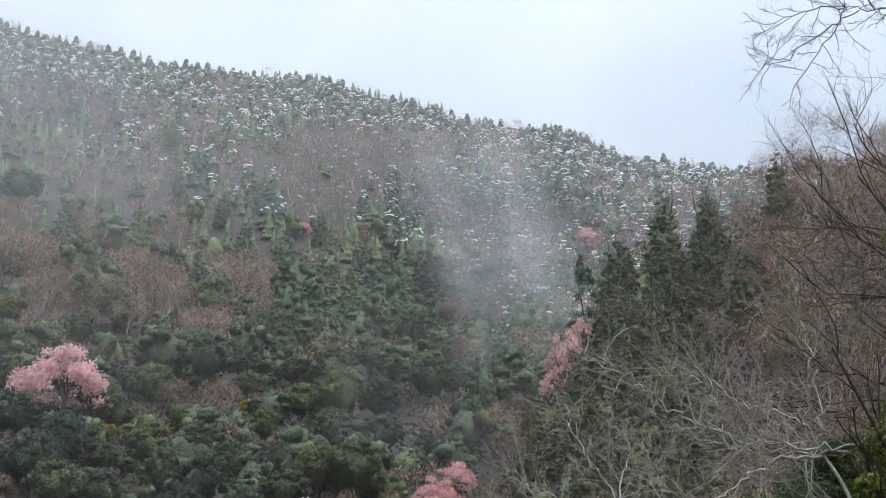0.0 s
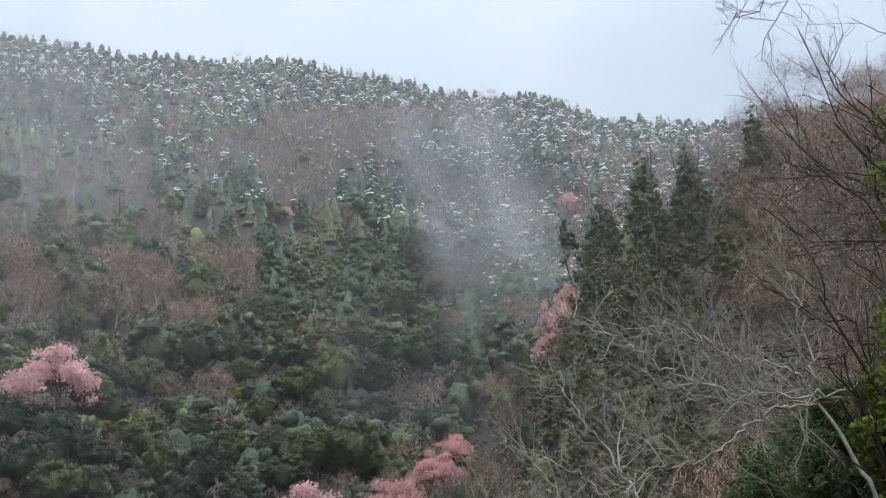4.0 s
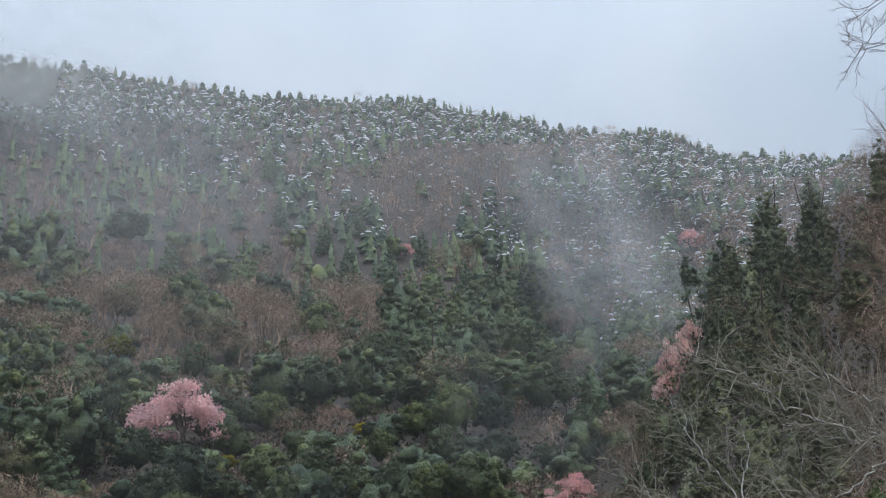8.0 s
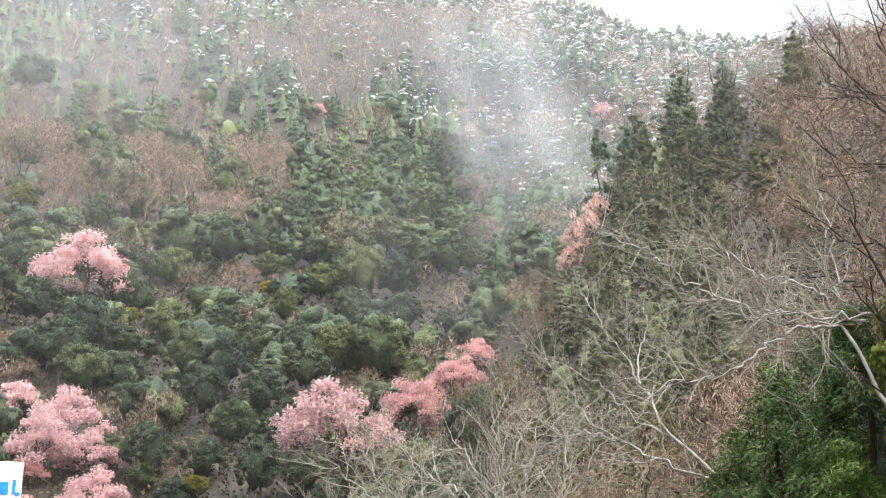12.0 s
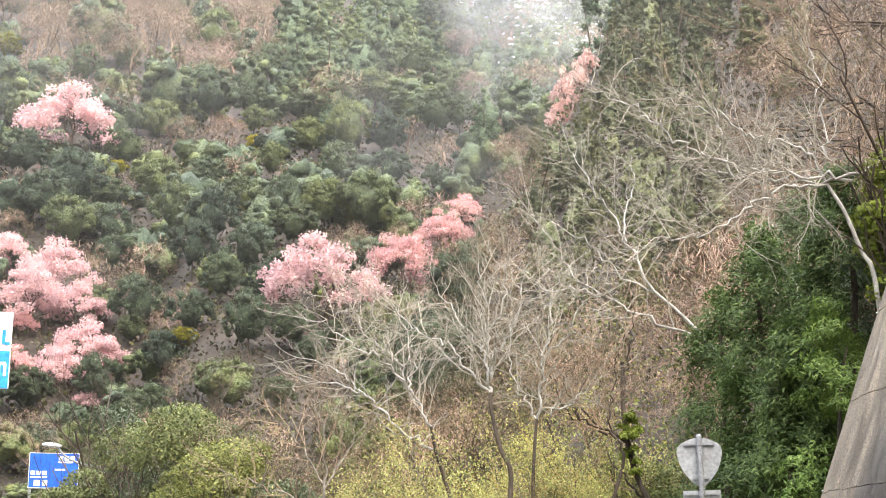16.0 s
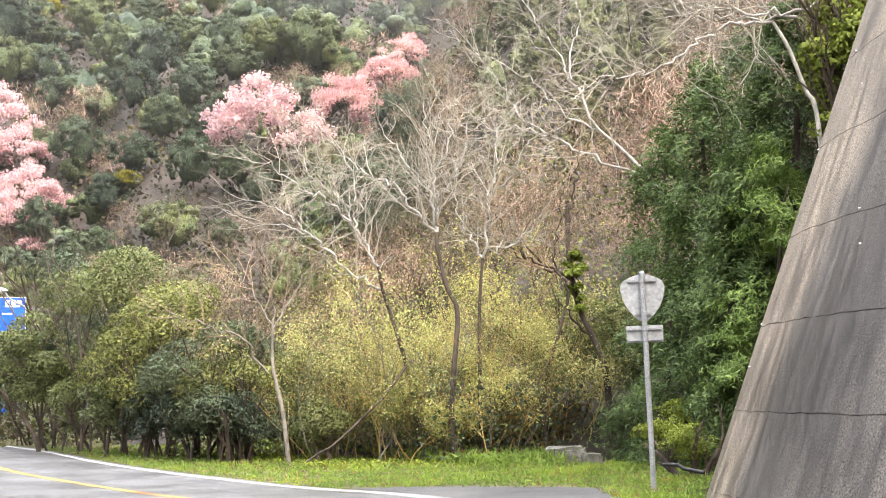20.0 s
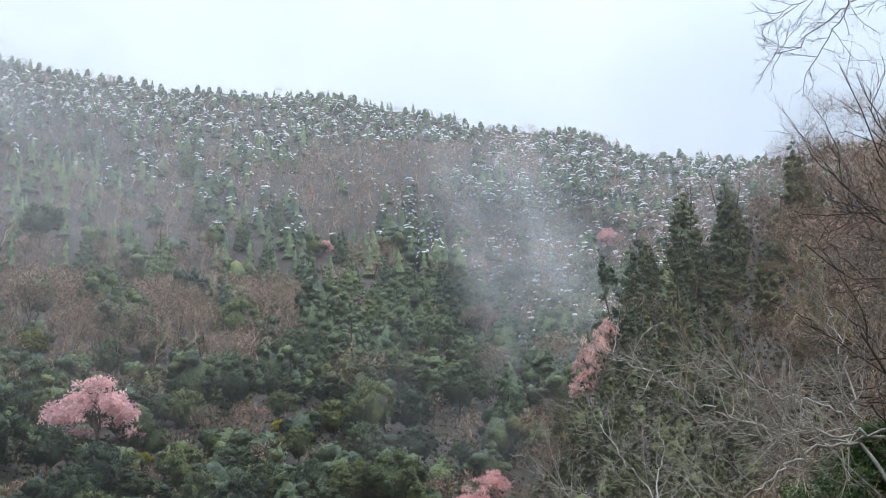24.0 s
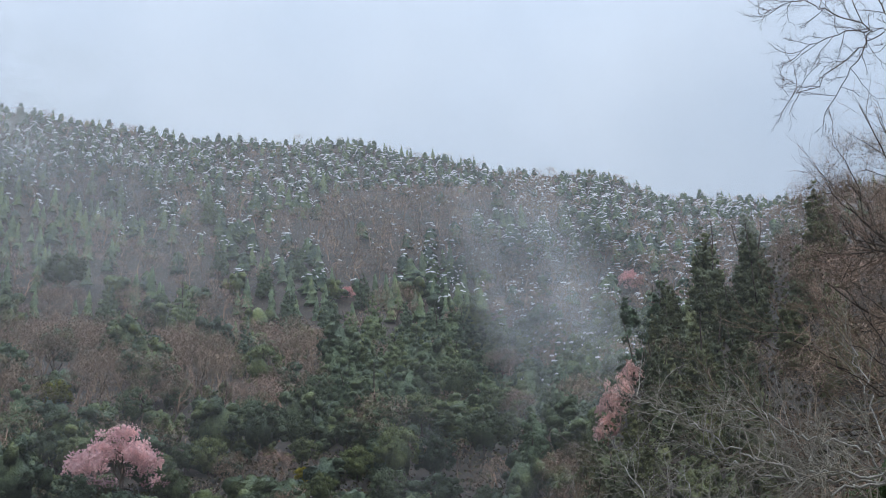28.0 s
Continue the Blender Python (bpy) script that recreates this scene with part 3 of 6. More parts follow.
def bare_kind(name, label, group, leaf, seed, tall, n=3):
    full, far, middle, near = [], [], [], []
    for i in range(n):
        limbs = bare_limbs(seed * 10 + i, tall, 0.2, (4, 4, 5, 3), 0.55, 0.12, 0.14, 0.42, 3)
        thick, thin = split_limbs(limbs, 2)
        haze = twiggy(np.random.default_rng(seed + i), 16, tall * 0.85, tall * 0.7, tall * 0.3, 3600, 0.62, 0.045, 0.0)
        full.append((tubes(thick, (2, 3, 4, 5, 6)), joined([tubes(thin, (2, 2), 1.4), haze])))
    for i in range(n):
        limbs = bare_limbs(seed * 10 + 7 + i, tall, 0.16, (4, 4, 5, 4), 0.55, 0.1, 0.16, 0.42, 3)
        thick, thin = split_limbs(limbs, 2)
        haze = twiggy(np.random.default_rng(seed + 40 + i), 18, tall * 0.85, tall * 0.7, tall * 0.3, 3200, 0.45, 0.045, 0.0)
        near.append((tubes(thick, (2, 3, 4, 5, 6)), joined([tubes(thin, (2, 2), 1.3), haze])))
    for i in range(3):
        limbs = bare_limbs(seed * 10 + 5 + i, tall, 0.2, (3, 3), 0.55, 0.12, 0.14, 0.5, 2)
        haze = twiggy(np.random.default_rng(seed + 9 + i), 6, tall * 0.9, tall * 0.75, tall * 0.2, 420, 1.2, 0.085, 0.0)
        far.append(joined([tubes(limbs, (2, 2, 3), 1.6), haze]))
        fine = twiggy(np.random.default_rng(seed + 29 + i), 12, tall * 0.95, tall * 0.75, tall * 0.25, 1300, 0.85, 0.065, 0.0)
        middle.append(joined([tubes(limbs, (2, 2, 3), 1.6), fine]))
    return Kind(name, label, "bare tree", group, leaf, M_BARK, sized(full, 9.5, 11), far, sized(near, 9.5, 11), middle)


BARE = bare_kind("bare_tree", "leafless grey-brown deciduous tree with fine twigs", "bare trees on the slope", M_TWIG, 21, 11.5)
BARE_RED = bare_kind("reddish_bare_tree", "leafless deciduous tree with reddish brown twigs", "reddish bare trees", M_TWIG_RED, 22, 11.0)
BARE_LOW = bare_kind("low_bare_tree", "low leafless olive-brown tree behind the thicket", "low bare trees behind the thicket", M_TWIG_OLIVE_SHADE, 23, 11.0)


def cherry_kind(name, label, leaf, seed, n_leaf=8000, size=0.25):
    """Blossom in flat, spreading pads, one above another, on wide boughs."""
    full = []
    for i in range(3):
        rng = np.random.default_rng(seed + i)
        limbs = bare_limbs(seed + i, 8.5, 0.2, (5, 5, 4), 0.85, 0.02, 0.14, 0.42, 3)
        pads = 44
        u = np.sqrt((np.arange(pads) + rng.uniform(0.2, 0.8, pads)) / pads)
        a = np.arange(pads) * 2.399 + rng.normal(size=pads) * 0.4
        z = 3.0 + 4.6 * (1 - u ** 1.8) * rng.uniform(0.55, 1.0, pads) - 1.0 * (rng.uniform(0, 1, pads) < 0.2)
        c = np.stack([np.cos(a) * u * 4.2, np.sin(a) * u * 4.2, z], 1)
        rad = rng.uniform(0.5, 1.25, pads)
        k = rng.choice(pads, n_leaf, p=rad ** 2 / (rad ** 2).sum())
        t, q = rng.uniform(0, 2 * np.pi, n_leaf), np.sqrt(rng.uniform(0, 1, n_leaf))
        ray = np.round(t * 1.6) / 1.6 * 0.75 + t * 0.25
        p = c[k] + np.stack([np.cos(ray) * q * rad[k] * 1.15, np.sin(ray) * q * rad[k] * 1.15, rng.normal(size=n_leaf) * 0.24 - 0.16 * q * rad[k]], 1)
        full.append((tubes(limbs, (2, 3, 4, 6)), cards(rng, p, unit(rng.normal(size=(n_leaf, 3)) * 0.6 + (0, 0, 0.7)), size, 0.7, unit(p - (0, 0, 3.0)) * 0.6 + (0, 0, 0.8))))
    return Kind(name, label, "cherry tree", "wild cherries in blossom", leaf, M_BARK, sized(full, 9.5, 7.6), [])


CHERRY = cherry_kind("cherry_tree", "wild cherry in pale pink blossom on the slope", M_BLOSSOM, 300)
CHERRY_RED = cherry_kind("deep_pink_cherry_tree", "wild cherry in deep pink blossom and red young leaves", M_BLOSSOM_RED, 320)
CREST_CHERRY = cherry_kind("crest_cherry_tree", "slim cherry in salmon pink blossom along the crest", M_SALMON, 360, 1500, 0.5)
COPPER = cherry_kind("copper_tree", "budding tree with tan and copper young leaves", M_COPPER, 340, 5000, 0.22)

# ---------------------------------------------------------------- the woods
# trees that can be told apart: heading, height of view of the crown's middle, width of the crown, all in degrees
STANDS = [
    (CHERRY, 0.62, [(-15.8, 17.7, 4.3), (-5.0, 11.6, 5.2), (-15.9, 11.4, 3.6), (-16.8, 10.3, 3.4), (-15.1, 10.1, 2.7), (-13.7, 8.1, 2.2), (-17.9, 11.9, 2.5), (-14.7, 8.5, 3.0), (-15.6, 7.5, 2.6), (-14.2, 6.4, 1.7)]),
    (CHERRY_RED, 0.62, [(-1.6, 12.4, 3.2), (0.2, 13.6, 2.6), (1.0, 14.4, 2.0), (-6.0, 24.5, 0.8), (-17.2, 9.3, 1.6), (-17.3, 7.7, 1.8), (-14.2, 7.1, 1.4)]),
    (COPPER, 0.62, [(-18.4, 14.3, 1.6), (-17.7, 13.2, 1.7), (-20.4, 13.6, 2.6), (-3.0, 11.2, 1.6)]),
    (CEDAR, 0.6, [(-13.3, 23.9, 1.9), (-8.2, 25.9, 1.0), (-9.7, 25.2, 1.1), (-11.8, 26.0, 1.0), (-5.2, 24.7, 1.1), (-4.8, 23.3, 1.9), (-5.9, 22.9, 1.6), (-2.1, 22.8, 1.7), (-0.6, 22.7, 1.8),
                  (-3.8, 22.1, 1.8), (-1.4, 21.6, 1.6), (-10.5, 22.3, 1.5), (-4.8, 20.5, 2.2), (-6.2, 20.5, 1.4), (1.9, 17.6, 1.7), (-16.6, 24.1, 1.4), (-12.3, 28.1, 1.0), (-6.8, 23.7, 1.6), (-8.6, 23.9, 1.4), (-3.3, 23.4, 1.1), (-4.8, 18.3, 1.6)]),
    (OAK, 0.6, [(-9.9, 21.3, 2.6), (-7.5, 20.2, 1.9), (-3.8, 17.4, 2.5), (-3.1, 14.5, 3.4), (-5.7, 17.2, 1.9), (-16.4, 14.0, 2.6), (-17.6, 15.9, 2.5), (-13.4, 16.3, 1.8), (-12.0, 17.5, 1.9), (-9.9, 18.9, 3.0),
                (-2.3, 17.4, 2.3), (-6.7, 14.7, 1.9), (-2.1, 16.0, 2.1), (0.9, 18.3, 1.8), (-4.3, 16.0, 2.1), (-8.3, 18.7, 1.8), (-18.6, 17.8, 1.8), (-15.3, 19.4, 1.8)]),
    (OAK, 0.6, [(-10.4, 9.9, 2.4), (-12.6, 10.0, 2.6), (-9.6, 13.6, 2.6), (-4.9, 14.6, 2.6), (-7.4, 11.0, 2.2), (-11.2, 13.8, 2.5), (-13.9, 13.3, 2.3), (-15.5, 13.2, 2.6), (-9.2, 11.2, 2.2), (-8.1, 12.6, 2.5), (-11.4, 8.1, 2.2), (-8.0, 9.4, 2.6), (-6.1, 9.4, 2.3), (-13.7, 12.0, 1.8), (-10.4, 12.3, 2.4), (-5.3, 8.5, 1.8), (-14.0, 6.9, 2.5)]),
    (LAUREL, 0.6, [(-6.1, 18.5, 1.7), (-0.2, 18.2, 2.7), (-1.3, 20.2, 2.4), (0.6, 19.5, 2.1), (-0.1, 15.6, 1.5), (-7.2, 16.1, 1.8), (-6.2, 13.6, 2.5), (-9.9, 15.3, 2.2), (-11.9, 14.9, 2.4), (-13.9, 14.6, 1.9),
                   (-18.6, 24.9, 2.2), (-8.6, 14.6, 2.1), (-2.8, 19.3, 2.3), (-8.0, 17.8, 1.6), (-13.0, 17.5, 1.6), (-16.7, 6.4, 2.5), (-6.7, 6.6, 1.8), (-12.8, 8.8, 1.4), (-4.4, 9.0, 1.6)]),
    (YELLOW, 0.6, [(-7.9, 17.0, 1.1), (-18.6, 20.1, 1.7), (-13.7, 15.7, 1.0), (-10.6, 9.0, 1.3)]),
    (BARE, 0.66, [(-16.8, 20.9, 2.9), (-14.6, 20.8, 3.3), (-12.5, 21.9, 3.2), (-7.8, 22.3, 2.2), (-11.5, 21.0, 2.5), (-3.8, 24.0, 2.4), (-18.7, 21.8, 2.4), (3.6, 17.2, 1.6), (3.2, 15.7, 2.5), (-11.1, 17.3, 1.7),
                  (-13.4, 20.2, 2.5), (-15.3, 23.1, 1.8), (-13.1, 10.8, 2.5), (-10.8, 10.2, 1.8), (-4.4, 7.1, 2.1), (-10.7, 7.2, 2.3)]),
    (BARE_RED, 0.66, [(13.8, 19.7, 3.0), (13.1, 17.0, 3.0), (-10.0, 20.1, 2.9), (-9.2, 17.4, 1.9), (1.0, 21.3, 1.9), (1.5, 19.5, 1.7), (-18.9, 23.7, 2.2), (-15.7, 24.0, 1.8), (2.6, 21.3, 1.6)]),
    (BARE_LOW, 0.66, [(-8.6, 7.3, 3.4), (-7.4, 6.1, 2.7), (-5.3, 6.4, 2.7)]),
    (CEDAR_B, 0.6, [(12.5, 25.1, 1.3), (9.2, 24.2, 1.2), (12.3, 23.0, 1.9), (13.9, 25.0, 0.8), (10.5, 22.9, 1.8), (8.2, 22.1, 1.6), (9.6, 21.1, 2.2), (7.5, 20.1, 1.8), (11.3, 20.9, 2.1), (8.4, 18.8, 1.9),
                    (6.4, 18.5, 1.4), (6.8, 17.3, 1.8), (5.5, 16.2, 1.6), (9.6, 18.1, 1.9), (11.3, 22.8, 1.4)])]
# height and width of a tree of each kind
SIZES = {OAK: (9.5, 10.5), LAUREL: (7.8, 9.5), CEDAR: (13.3, 7.5), CEDAR_B: (12.3, 6.2), PINE: (10.5, 8.5), YELLOW: (6.3, 6.5), BARE: (11, 9.5), BARE_LOW: (11, 9.5), BARE_RED: (11, 9.5), CHERRY: (7.6, 9.5), CHERRY_RED: (7.6, 9.5), COPPER: (7.6, 9.5)}
wood_rng = random.Random(7)
taken = []


def stand(kind, az, el, r, s):
    p = at(az, r)
    kind.plant(p - Vector((0, 0, 0.3)), s, wood_rng.uniform(0, 6.28))
    taken.append((az, el, r, SIZES[kind][1] * s, p))


for kind, share, spots in STANDS:
    tall, wide = SIZES[kind]
    for az, el, w in spots:
        lift = 5.0
        for _ in range(4):
            r = max(meets(az, el, lift), 66.0)
            s = r * radians(w) / wide
            lift = tall * s * share
        stand(kind, az, el, r, s)
# pale pink trees along the spur's crest, and a red one across the gully
for k in range(5, 14):
    az = 4.35 + 0.17 * k + wood_rng.uniform(-0.07, 0.07)
    p = at(az, float(np.interp(az, *SPUR_R)) + wood_rng.uniform(0, 2.5))
    CREST_CHERRY.plant(p - Vector((0, 0, 0.2)), (0.27, 0.27, wood_rng.uniform(0.3, 0.6) - 0.06 * (k > 9)), wood_rng.uniform(0, 6.28))
    taken.append((az, 17.4 + 1.4 * (az - 4.5), p.length, 3.0, p))
stand(CHERRY_RED, 6.95, 25.3, 400, 0.95)
fir_at = at(6.75, float(np.interp(6.75, *SPUR_R)) + 2)
fir_rng = np.random.default_rng(77)
fir = thing("fir", "slender open fir with drooping tiers on the crest", "tree", "", spot(fir_at))
part("trunk", quads("trunk", *stem(fir_rng, 9.3, 0.1), M_BARK), fir)
part("crown", quads("crown", *conical(fir_rng, 3.6, 9.4, 0.6, 2600, 0.34, 44, 0.7, 0.3), M_PINE, True), fir)
taken.append((6.75, 21.5, fir_at.length, 3.0, fir_at))


def free(az, r, tall, wide, p):
    """Not on top of a marked tree, nor right before one."""
    for a, e, rf, w, q in taken:
        if (p - q).length < 0.38 * (wide + w):
            return False
        if r < rf and abs(az - a) * rf * 0.01745 < 0.36 * w + 0.25 * wide * rf / r and math.degrees(math.atan2(p.z + tall * 0.9 - EYE.z, r)) > e - math.degrees(0.26 * w / rf) and rf - r < 45:
            return False
    return True


def on_spur(az, r):
    return az > 0.5 and r < float(np.interp(az, *SPUR_R)) + 6


def pick(*shares):
    """One of the kinds, each as often as its share."""
    return wood_rng.choices(shares[::2], shares[1::2])[0]


def choose(az, r, p):
    """Which kind grows there: evergreens low down, bare woods in patches, pines up to the ridge, cedars and bare trees on the spur."""
    c = noise.noise(Vector((p.x * 0.019, p.y * 0.019, 3.1))) + 0.25 * noise.noise(Vector((p.x * 0.06, p.y * 0.06, 9.1)))
    el = math.degrees(math.atan2(p.z + 3, r))
    if on_spur(az, r):
        crest = r > 0.85 * float(np.interp(az, *SPUR_R))
        if az > 12 + 2 * c or (crest and az > 14):
            return pick(BARE_RED, 50, BARE, 42, CEDAR_B, 8)
        if az < 3.8:
            return pick(BARE, 75, OAK, 5, CEDAR_B, 20)
        return pick(CEDAR_B, 88, OAK, 2, BARE, 10)
    if r < 68:
        return pick(BARE_RED if az > 9 else BARE_LOW, 75, OAK, 25)
    if el < 19.3:
        return pick(BARE, 40, OAK, 48, LAUREL, 12) if c > 0.2 else pick(OAK, 60, LAUREL, 15, CEDAR, 14, BARE, 11)
    if el < 22.3:
        return pick(BARE, 50, BARE_RED, 22, OAK, 28) if az < -7 else pick(CEDAR, 40, OAK, 34, LAUREL, 14, BARE_RED, 12)
    if el < 24.8:
        if az < -11:
            return pick(BARE, 26, BARE_RED, 30, CEDAR, 28, OAK, 16) if az > -16 else pick(BARE, 16, BARE_RED, 20, CEDAR, 48, OAK, 16)
        return pick(CEDAR, 58, OAK, 22, BARE_RED, 20) if az < 0.5 else pick(BARE_RED, 60, BARE, 20, PINE, 20)
    if ((az + 3.5) / 4.2) ** 2 + ((el - 27.6) / 1.5) ** 2 < 1 + c:
        return pick(BARE_RED, 80, BARE, 14, PINE, 6)
    if az < -12 and el < 28.6:
        return pick(BARE_RED, 56, BARE, 12, CEDAR, 22, PINE, 10) if az > -16 else pick(BARE_RED, 34, BARE, 10, CEDAR, 46, PINE, 10)
    if el > 29.2 or (az > 4 and el > 26.3):
        return pick(PINE, 75, CEDAR, 15, BARE_RED, 10)
    return pick(BARE_RED, 60, BARE, 30, PINE, 10) if c > -0.02 else pick(PINE, 72, CEDAR, 20, BARE_RED, 8)


far_lots = {}
snow_at = []
cells = {}


def spaced(p, gap):
    k = (int(p.x // 10), int(p.y // 10))
    for i in (-1, 0, 1):
        for j in (-1, 0, 1):
            for q, g in cells.get((k[0] + i, k[1] + j), ()):
                if (p.x - q.x) ** 2 + (p.y - q.y) ** 2 < (0.5 * (gap + g)) ** 2:
                    return False
    cells.setdefault(k, []).append((p, gap))
    return True


for zone, (r0, r1, tries, a0, a1) in enumerate([(52, 200, 16000, -26, 26), (200, 330, 9000, -25, 20), (330, 652, 20000, -25, 19)]):
    for _ in range(tries):
        r = math.sqrt(wood_rng.uniform(r0 * r0, r1 * r1))
        az = wood_rng.uniform(a0, a1)
        if zone == 0 and az < 3 and r < 60 + 0.1 * az * az * (az < 0):
            continue
        p = at(az, r)
        # the far side of the spur's crest and what it hides is left empty
        rc = float(np.interp(az, *SPUR_R))
        if az > 2 and r > rc + 14:
            crest = math.atan2(float(ground_z(az, rc)) + 4 - EYE.z, rc)
            if math.atan2(p.z + 14 - EYE.z, r) < crest:
                continue
        kind = choose(az, r, p)
        tall, wide = SIZES[kind]
        s = wood_rng.uniform(0.66, 1.05) * (0.55 if r < 68 else 0.9 if on_spur(az, r) else 0.74 if r < 115 else 1.1 if r < 330 else 1.0)
        if on_spur(az, r) and az < 8:
            s *= 0.6
        if r > 540:
            s *= 0.62
        if not free(az, r, tall * s * (1.4 if kind in (OAK, LAUREL) else 1.0), wide * s, p) or not spaced(p, (3.5 if r < 115 and (az < 8 or not on_spur(az, r)) else 4.8 if zone == 0 else 5.5 if zone < 2 else 7.2 if r < 540 else 5.2) * (0.85 if kind in (CEDAR, CEDAR_B) else 1)):
            continue
        turn = wood_rng.uniform(0, 6.28)
        if r < 155 and kind.count < 150:
            kind.plant(p - Vector((0, 0, 0.3)), (s * wood_rng.uniform(0.9, 1.12), s * wood_rng.uniform(0.9, 1.12), s * (wood_rng.uniform(1.0, 1.5) if kind in (OAK, LAUREL) else 1.0)), turn)
        else:
            far_lots.setdefault((kind, zone), []).append((p, s, turn))
        # snow lies on the high trees, thicker towards the pass
        el = math.degrees(math.atan2(p.z, r))
        low = float(np.interp(az, [-20, -13, -6, 0, 3, 6], [27.2, 25.8, 24.0, 22.8, 18.5, 18.0]))
        chance = min(1.0, max(0.0, (el - low) / 2.5 + 0.3)) * (1.0 if kind in (PINE, CEDAR) or az > 1.5 else 0.65)
        if r > 150 and not on_spur(az, r) and wood_rng.random() < chance:
            snow_at.append((p, tall * s, wide * s, kind in (PINE, CEDAR) or az > 1.5))

# low evergreen shrubs fill the ground between the trees
for _ in range(16000):
    r = math.sqrt(wood_rng.uniform(62 ** 2, 250 ** 2))
    az = wood_rng.uniform(-24, 12)
    p = at(az, r)
    if az < 3 and r < 58 + 0.1 * az * az * (az < 0) or not spaced(p, 2.3 if r < 150 else 3.0):
        continue
    s = wood_rng.uniform(0.26, 0.5) * (0.85 if r < 110 else 1.15)
    top = math.degrees(math.atan2(p.z + 9.5 * s - EYE.z, r))
    if any(r < rf < r + 40 and abs(az - a) < math.degrees(0.4 * w / rf) and top > e - math.degrees(0.3 * w / rf) or (p - q).length < 0.4 * w for a, e, rf, w, q in taken):
        continue
    kind = pick(OAK, 62, LAUREL, 14, BARE, 12, BARE_RED, 12) if not on_spur(az, r) else pick(CEDAR_B, 88, BARE, 12)
    far_lots.setdefault((kind, 3), []).append((p - Vector((0, 0, 0.4)), s, wood_rng.uniform(0, 6.28)))

# a close row of trees along the ridge
for k in range(430):
    az = -25 + 0.104 * k + wood_rng.uniform(-0.1, 0.1)
    p = at(az, wood_rng.uniform(612, 638))
    kind = wood_rng.choice((PINE, CEDAR, PINE, PINE, BARE_RED))
    far_lots.setdefault((kind, 2), []).append((p - Vector((0, 0, 1.0)), wood_rng.uniform(0.22, 0.44), wood_rng.uniform(0, 6.28)))

for (kind, zone), lot in far_lots.items():
    parts = []
    for i, (p, s, turn) in enumerate(lot):
        v, q = (kind.middle if zone < 2 or p.length < 125 else kind.far)[i % 3]
        c, sn = math.cos(turn) * s, math.sin(turn) * s
        rot = np.array([[c, sn, 0], [-sn, c, 0], [0, 0, s * (1.0 + 0.11 * (i % 5) if kind in (OAK, LAUREL) else 1.0)]])
        parts.append((np.c_[v[:, :3] @ rot + np.array(p), v[:, 3:] @ rot / s], q))
    nm = ("near_woods", "mid_slope_woods", "mountain_woods", "shrub_layer")[zone]
    woods = {"tree": "dense evergreen woods covering the mountainside", "bare tree": "leafless brown woods covering the mountainside"}
    tagged(new(nm, quads(nm, *joined(parts), far_leaf(kind.leaf), True)), woods[kind.category], "woods", kind="stuff")

# small loads of snow on the boughs
snow_rng = np.random.default_rng(5)
parts = []
for p, tall, wide, full in snow_at:
    n = snow_rng.integers(2, 8) if full else snow_rng.integers(1, 4)
    for _ in range(n):
        h = snow_rng.uniform(0.45, 1.0)
        a = math.atan2(-p.y, -p.x) + snow_rng.uniform(-1.5, 1.5)
        reach = wide * 0.5 * (1.2 - h) * snow_rng.uniform(0.85, 1.2) + 0.35
        c = np.array([p.x + math.cos(a) * reach, p.y + math.sin(a) * reach, p.z + tall * h])
        w, d = snow_rng.uniform(0.42, 0.95) ** 1.4 * (1.0 if full else 0.8) * min(1.0, p.length / 480), snow_rng.uniform(0.14, 0.26)
        k = np.arange(6) * np.pi / 3 + snow_rng.uniform(0, 1)
        # a pad that lies on the drooping end of a bough
        along, slope, face = np.array([-math.sin(a), math.cos(a), 0]), np.array([-math.cos(a) * 0.75, -math.sin(a) * 0.75, 0.66]), np.array([math.cos(a) * 0.66, math.sin(a) * 0.66, 0.75])
        rim = np.outer(np.cos(k) * w * 1.5, along) + np.outer(np.sin(k) * w * 0.3, slope) - np.outer(snow_rng.uniform(0, 0.15, 6) * w, face)
        v = np.concatenate([c + rim, c + rim * 0.5 + face * d])
        i = np.arange(6)
        j = (i + 1) % 6
        parts.append((v, np.concatenate([np.stack([i, j, j + 6, i + 6], 1), [[6, 7, 8, 9], [6, 9, 10, 11]]])))
tagged(new("snow", quads("snow", *joined(parts), M_SNOW, True)), "fresh white snow lying on the high trees", "snow", kind="stuff")


# ---------------------------------------------------------------- road, verge and their markings
def wet_asphalt(name, a, c, r0, r1):
    m = rough_stuff(name, a, c, 0.6, bump=0.25, fine=45.0, spec=0.5)
    n, l = m.node_tree.nodes, m.node_tree.links
    rr = ramp(n, [(0.35, (r0,) * 3), (0.65, (r1,) * 3)])
    l.new(noisy(n, l, 0.35, 3.0), rr.inputs[0])
    l.new(rr.outputs[0], n["Principled BSDF"].inputs["Roughness"])
    return m


